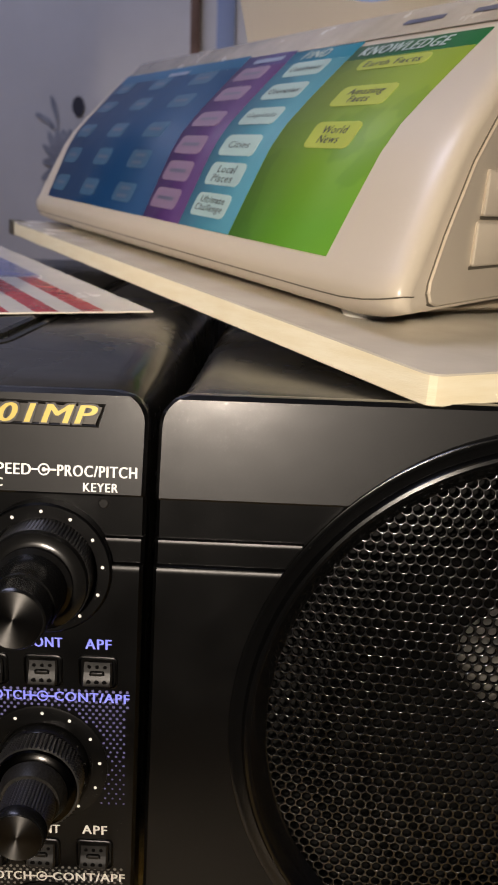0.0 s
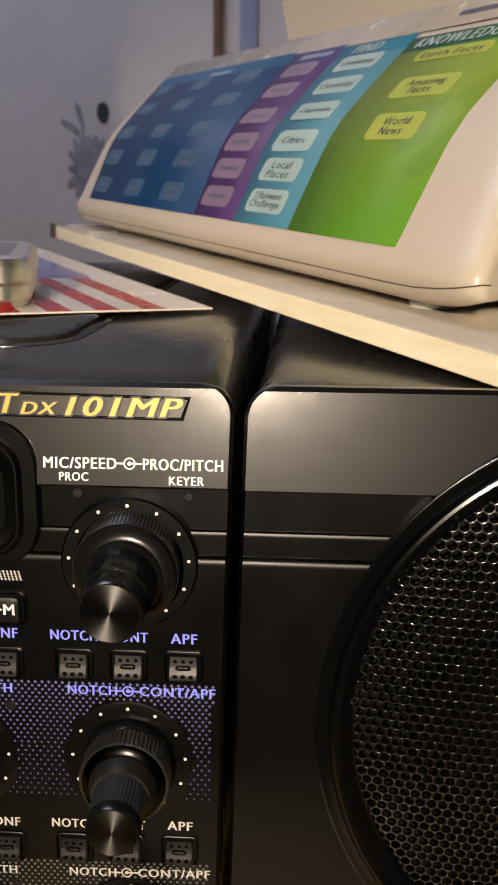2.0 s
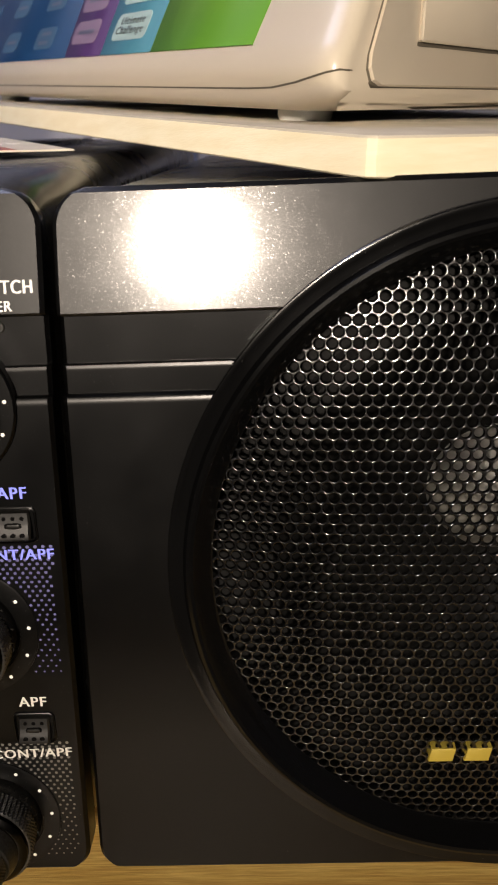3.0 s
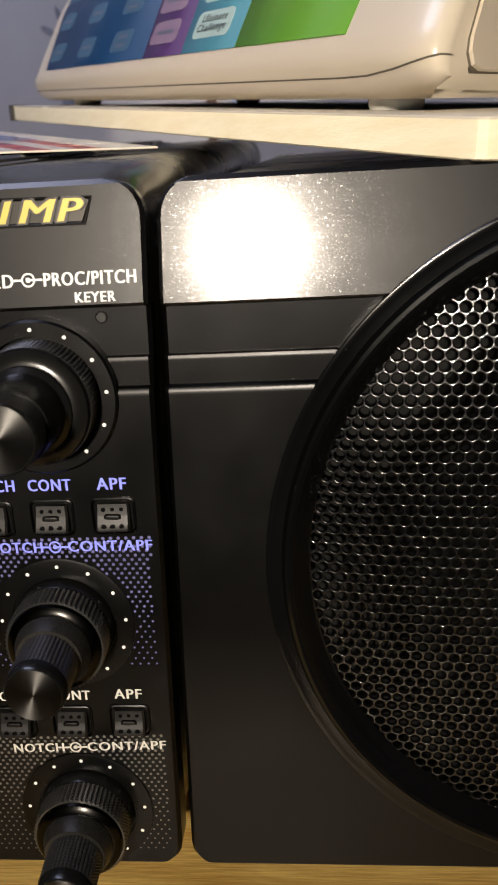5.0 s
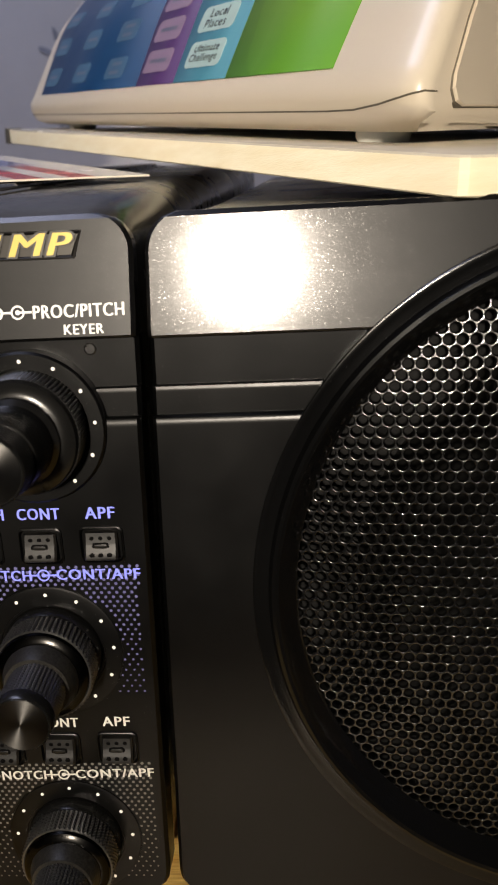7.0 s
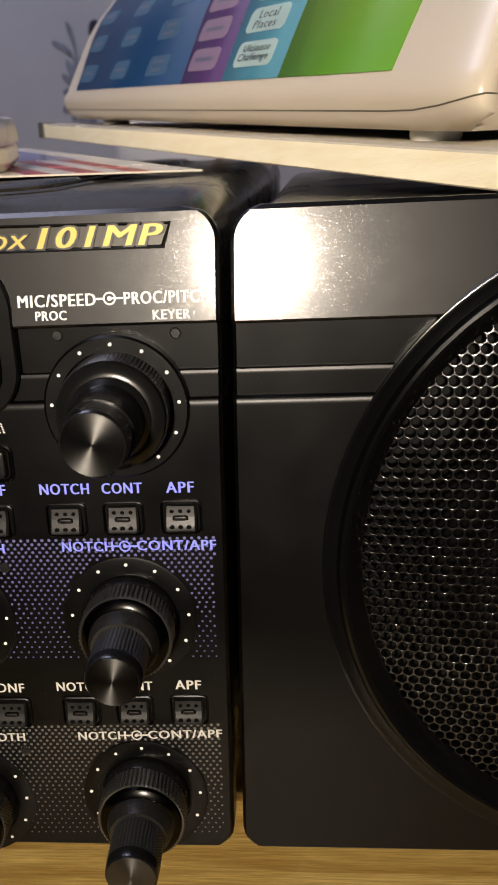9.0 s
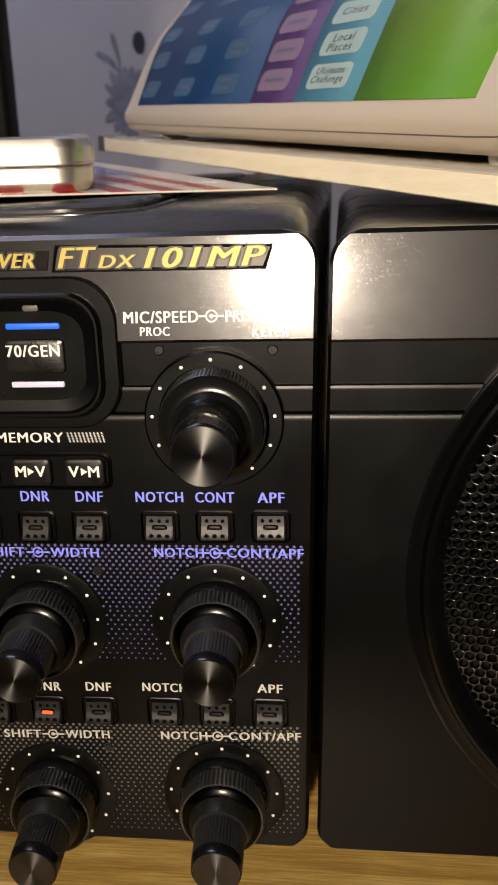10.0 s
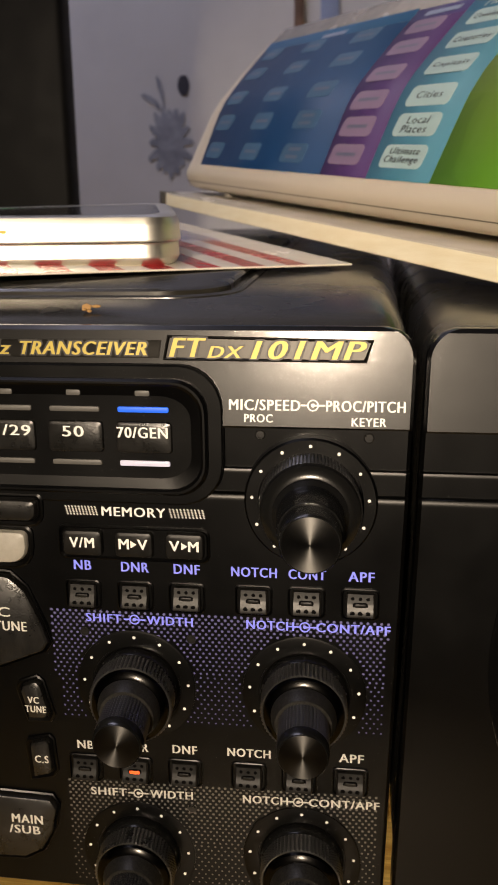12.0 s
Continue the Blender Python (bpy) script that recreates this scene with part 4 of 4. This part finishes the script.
def touch_key(col, y_mid, s_mid, w, h, words, mat, rows=1):
    def inset(s):
        e = max(0.0, 2.2 - (h / 2 - abs(s - s_mid)) * 72)
        return 2.2 - math.sqrt(max(0.0, 2.2 ** 2 - e * e))

    def y0(s):
        return y_mid - w / 2 + 10 * (s - s_mid) + inset(s)

    def y1(s):
        return y_mid + w / 2 + 10 * (s - s_mid) - inset(s)
    key = sheet(s_mid - h / 2, s_mid + h / 2, y0, y1, 0.38, mat, "touch_key", col, "", 18)
    if words:
        n = words.count("\n") + 1
        ww = min(w - 5, 2.35 * max(len(q) for q in words.split("\n")))
        hh = 0.036 if n == 1 else 0.08
        letters(words, -ww / 2, ww / 2, s_mid - hh / 2, s_mid + hh / 2, mirrored(y_mid), M_INK, col, "key_letters", 0.08, 0.01)
    else:
        for j in range(rows):
            sb = s_mid + (j - (rows - 1) / 2) * 0.045
            ww = w * (0.62 if rows == 1 else 0.5)
            bar = bmesh.new()
            bar.faces.new([bar.verts.new(on_panel(y_mid + p * ww / 2 + 10 * q, sb + q, 0.08)) for p, q in ((-1, -0.009), (1, -0.009), (1, 0.009), (-1, 0.009))])
            part("key_bar", bar, M_INKSOFT, col)


TABM = [gloss_print("yellow_tab", (0.60, 0.70, 0.10)), gloss_print("pale_aqua_tab", (0.54, 0.74, 0.70)), gloss_print("lilac_tab", (0.36, 0.25, 0.37)), gloss_print("slate_tab", (0.075, 0.18, 0.31))]
for s, words, w, h in ((0.457, "World\nNews", 22, 0.125), (0.668, "Amazing\nFacts", 26, 0.12), (0.868, "Earth Facts", 32, 0.07)):
    touch_key(cols[0], 78.5 + 16 * s, s, w, h, words, TABM[0])
for s, words in ((0.11, "Ultimate\nChallenge"), (0.259, "Local\nPlaces"), (0.403, "Cities"), (0.571, "Capitals"), (0.739, "Countries"), (0.9, "Continents")):
    touch_key(cols[1], 128.0 + 14.5 * s, s, 24, 0.11, words, TABM[1])
for s in (0.11, 0.256, 0.401, 0.565, 0.755, 0.915):
    touch_key(cols[2], 163.5 + 18.5 * s, s, 22, 0.105, "", TABM[2])
for s, r in ((0.107, 2), (0.306, 2), (0.5, 1), (0.735, 1), (0.935, 1)):
    for q, yy in enumerate((205, 247.5, 290)):
        touch_key(cols[3], yy + (21 + 4 * q) * s, s, 21 if q == 0 else 19, 0.11, "", TABM[3], r if q == 0 else 1)
letters("KNOWLEDGE", -20, 20, 0.935, 0.995, mirrored(95), M_HEADWORD, cols[0], "heading_letters", 0.1, 0.03, 0.15)
letters("FIND", -8, 8, 0.975, 1.035, mirrored(144), M_HEADWORD, cols[1], "heading_letters", 0.1, 0.03, 0.15)
for col, yy in ((cols[2], 178), (cols[3], 260)):
    bar = bmesh.new()
    bar.faces.new([bar.verts.new(on_panel(yy + p * 11, q, 0.1)) for p, q in ((-1, 1.0), (1, 1.0), (1, 1.035), (-1, 1.035))])
    part("heading_bar", bar, M_HEADBAR, col)
for yy in (70, 100):
    bar = bmesh.new()
    bar.faces.new([bar.verts.new(on_panel(yy + p * 9, q, 0.1)) for p, q in ((-1, 1.13), (1, 1.13), (1, 1.16), (-1, 1.16))])
    part("heading_bar", bar, M_INKSOFT, console)


# askew end face with its cover
def end_face(x, z, d):
    return tilted(x, 28.4 + 0.46 * (x - 18) - d, z)


COVER = [(24.5, 6.5), (110, 6.5), (110, 70), (64, 69), (46, 52), (34, 38), (25, 22), (20.6, 12), (20.4, 9.6), (21.8, 7.4)]
# dark plate under the cover stands for the shade in its groove
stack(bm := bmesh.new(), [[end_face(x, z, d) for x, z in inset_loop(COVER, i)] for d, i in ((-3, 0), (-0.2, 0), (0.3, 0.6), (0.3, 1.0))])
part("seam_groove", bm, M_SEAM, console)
stack(bm := bmesh.new(), [[end_face(x, z, d) for x, z in inset_loop(COVER, i)] for d, i in ((-2, 0.55), (0.5, 0.55), (1.0, 1.2))])
cover = part("end_cover", bm, M_CREAM, console, "cream end cover")
for x0, x1, z0, z1 in ((38, 96, 15.0, 25.0), (40, 98, 26.2, 36.5)):
    stack(bm := bmesh.new(), [[end_face(x, z, d) for x, z in inset_loop(rounded(x0, x1, z0, z1, 0.8, 3), i)] for d, i in ((0.5, 0), (1.8, 0), (2.1, 0.4))])
    part("raised_bar", bm, M_CREAM, cover)
    # dark strip painted for the shade in the slot
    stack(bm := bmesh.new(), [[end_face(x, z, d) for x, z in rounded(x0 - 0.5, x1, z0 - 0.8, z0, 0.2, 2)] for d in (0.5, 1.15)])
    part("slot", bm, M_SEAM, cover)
for fx, fy in ((26, 58), (26, 290), (110, 70), (110, 300)):
    stack(bm := bmesh.new(), [[tilted(fx + r * math.cos(k * 0.2618), fy + r * math.sin(k * 0.2618), z) for k in range(24)] for z, r in ((0.0, 5.6), (1.0, 6.0), (3.2, 6.0))])
    part("foot", bm, M_FOOT, console, "translucent round foot")

# cradle that holds the globe, and the hub in it
shape = [(50, 78), (243, 78), (262, 113), (280, 146), (244, 126)]
shape += [(140 + 149 * math.sin(radians(k)), 239 - 149 * math.cos(radians(k))) for k in range(36, -37, -6)]
shape += [(30, 130)]
stack(bm := bmesh.new(), [[tilted(x, y, z) for y, z in shape] for x in (85, 108)])
cradle = part("cradle", bm, M_CREAM, console, "cream upright cradle", 40)
stack(bm := bmesh.new(), [[tilted(x, 140 + r * math.sin(radians(k)), 239 - r * math.cos(radians(k))) for k in range(40, -41, -8)] for x, r in ((97, 149.5), (97, 130), (99, 130), (99, 149.5))], False, False)
part("cradle_lining", bm, M_BLUESTRIPE, console, "pale blue lining of the cradle", 60)
bm = bmesh.new()
bmesh.ops.create_uvsphere(bm, u_segments=40, v_segments=24, radius=45)
for v in bm.verts:
    v.co = tilted(92 + v.co.x * 0.5, 128 + v.co.y, 134 + v.co.z)
part("hub", bm, M_CREAM, console, "rounded cream hub in the cradle", 60)

# ---- striped card on the lid ----
card = thing("striped_card", (-70, 120, 144), "glossy card with red and white stripes on the radio lid", "card")
C0, CA, CB = Vector((-23.5, 97.5)), Vector((-0.835, -0.55)).normalized(), Vector((-0.52, 0.854)).normalized()


def on_card(a, b, d=0.0):
    p = C0 + CA * a + CB * b
    return (p.x, p.y, 143.3 + 0.088 * b + d)


def card_patch(a0, a1, b0, b1, d0, d1, mat, name, parent, n=8):
    bm = bmesh.new()
    loops = []
    for i in range(n + 1):
        b = b0 + (b1 - b0) * i / n
        loops.append([on_card(a0, b, d0), on_card(a1, b, d0), on_card(a1, b, d1), on_card(a0, b, d1)])
    return part(name, stack(bm, loops), mat, parent)


card_patch(0, 148, 0, 200, 0, 0.45, M_PAPER, "sheet", card, 80)
for k in range(9):
    card_patch(14.6 + 13.7 * k, 21.3 + 13.7 * k, 0.6, 74, 0.40, 0.49, M_RED, "red_stripe", card, 40)
card_patch(12, 147, 74.5, 196, 0.40, 0.49, M_BLUEPRINT, "blue_field", card, 40)

# ---- tin on the card ----
M_TINTOP = surface("polished_tin", (0.55, 0.53, 0.48), (0.62, 0.60, 0.54), (0.12, 0.16), metal=1.0, scale=40, fine=900, bump=0.01)
tin = thing("metal_tin", (-116, 106, 144.4), "shiny closed metal tin with a hinged lid on the striped card", "tin")
TURN = radians(15)
TIN = [(-73.5 + (x + 9) * math.cos(TURN) - y * math.sin(TURN) + 9 * math.cos(TURN) - 9, 71.5 + (x + 9) * math.sin(TURN) + y * math.cos(TURN)) for x, y in firm(rounded(-100, -4.5, 0, 60.5, 9, 8))]
TZ = 143.8
TIN_L, TIN_R = [(-73.5 + (x + 9) * math.cos(TURN) + 9 * math.cos(TURN) - 9, 71.5 + (x + 9) * math.sin(TURN)) for x in (-91, -13.5)]


def tin_shell(rows):
    return stack(bmesh.new(), [[(x, y, TZ + z + 0.085 * max(0, y - 72)) for x, y in inset_loop(TIN, i)] for z, i in rows])


part("base", tin_shell([(0, 3.2), (0.4, 1.9), (1.1, 0.9), (2.0, 0.3), (2.6, -0.05), (2.9, -0.05), (6.0, 0.22), (6.3, 0.25), (6.7, 0.6), (6.7, 3)]), M_TIN, tin, "bright metal base", 40)
lid = part("lid", tin_shell([(6.9, 2.5), (6.9, -0.4), (7.4, -0.6), (7.8, -0.45), (8.1, -0.45), (11.2, -0.18), (11.6, -0.1), (13.4, 0.6), (14.2, 2.4), (14.0, 4.4), (14.0, 6)]), M_TIN, tin, "bright metal lid with a rolled rim", 40)
stack(bm := bmesh.new(), [[(x, y, TZ + z + 0.085 * max(0, y - 72)) for x, y in inset_loop(TIN, i)] for z, i in ((13.5, 5.6), (14.05, 5.6), (14.08, 6.0))])
part("lid_panel", bm, M_TINTOP, lid, "polished inset top of the lid")
for a, b, c, d in ((-150, -118, 84, 88), (-146, -124, 92, 100), (-140, -112, 104, 108)):
    stack(bm := bmesh.new(), [[(x, y, TZ + z + 0.085 * max(0, y - 72)) for x, y in rounded(a, b, c, d, 1.5, 3)] for z in (13.9, 14.25)])
    part("green_print", bm, M_TINPAINT, lid)

for q, w in ((0.44, 3.0), (0.50, 1.8)):
    p = Vector((TIN_L[0] + (TIN_R[0] - TIN_L[0]) * q, TIN_L[1] + (TIN_R[1] - TIN_L[1]) * q))
    dx = Vector((math.cos(TURN), math.sin(TURN)))
    dn = Vector((math.sin(TURN), -math.cos(TURN)))
    stack(bm := bmesh.new(), [[(p.x + dx.x * a + dn.x * d, p.y + dx.y * a + dn.y * d, TZ + z) for a, z in ((0, 9.4), (w, 9.4), (w, 10.3), (0, 10.3))] for d in (0.2, 0.42)])
    part("gold_print", bm, M_GOLD, lid)

# ---- dried leaf crumb on the lid ----
crumb = bmesh.new()
rnd = random.Random(4)
for k in range(5):
    bmesh.ops.create_icosphere(crumb, subdivisions=1, radius=1.0, matrix=Matrix.Translation((-76 + rnd.uniform(-1.6, 1.6), 12 + rnd.uniform(-0.7, 0.7), 138.9 + rnd.uniform(-0.5, 0.9))) @ Matrix.Diagonal((rnd.uniform(0.5, 1.3), 0.5, rnd.uniform(0.3, 0.8), 1)))
zmin = min(v.co.z for v in crumb.verts)
for v in crumb.verts:
    v.co.z += 137.3 - zmin
tagged(part("leaf_crumb", crumb, M_CRUMB), "small brown dried leaf crumb on the radio lid", "debris")
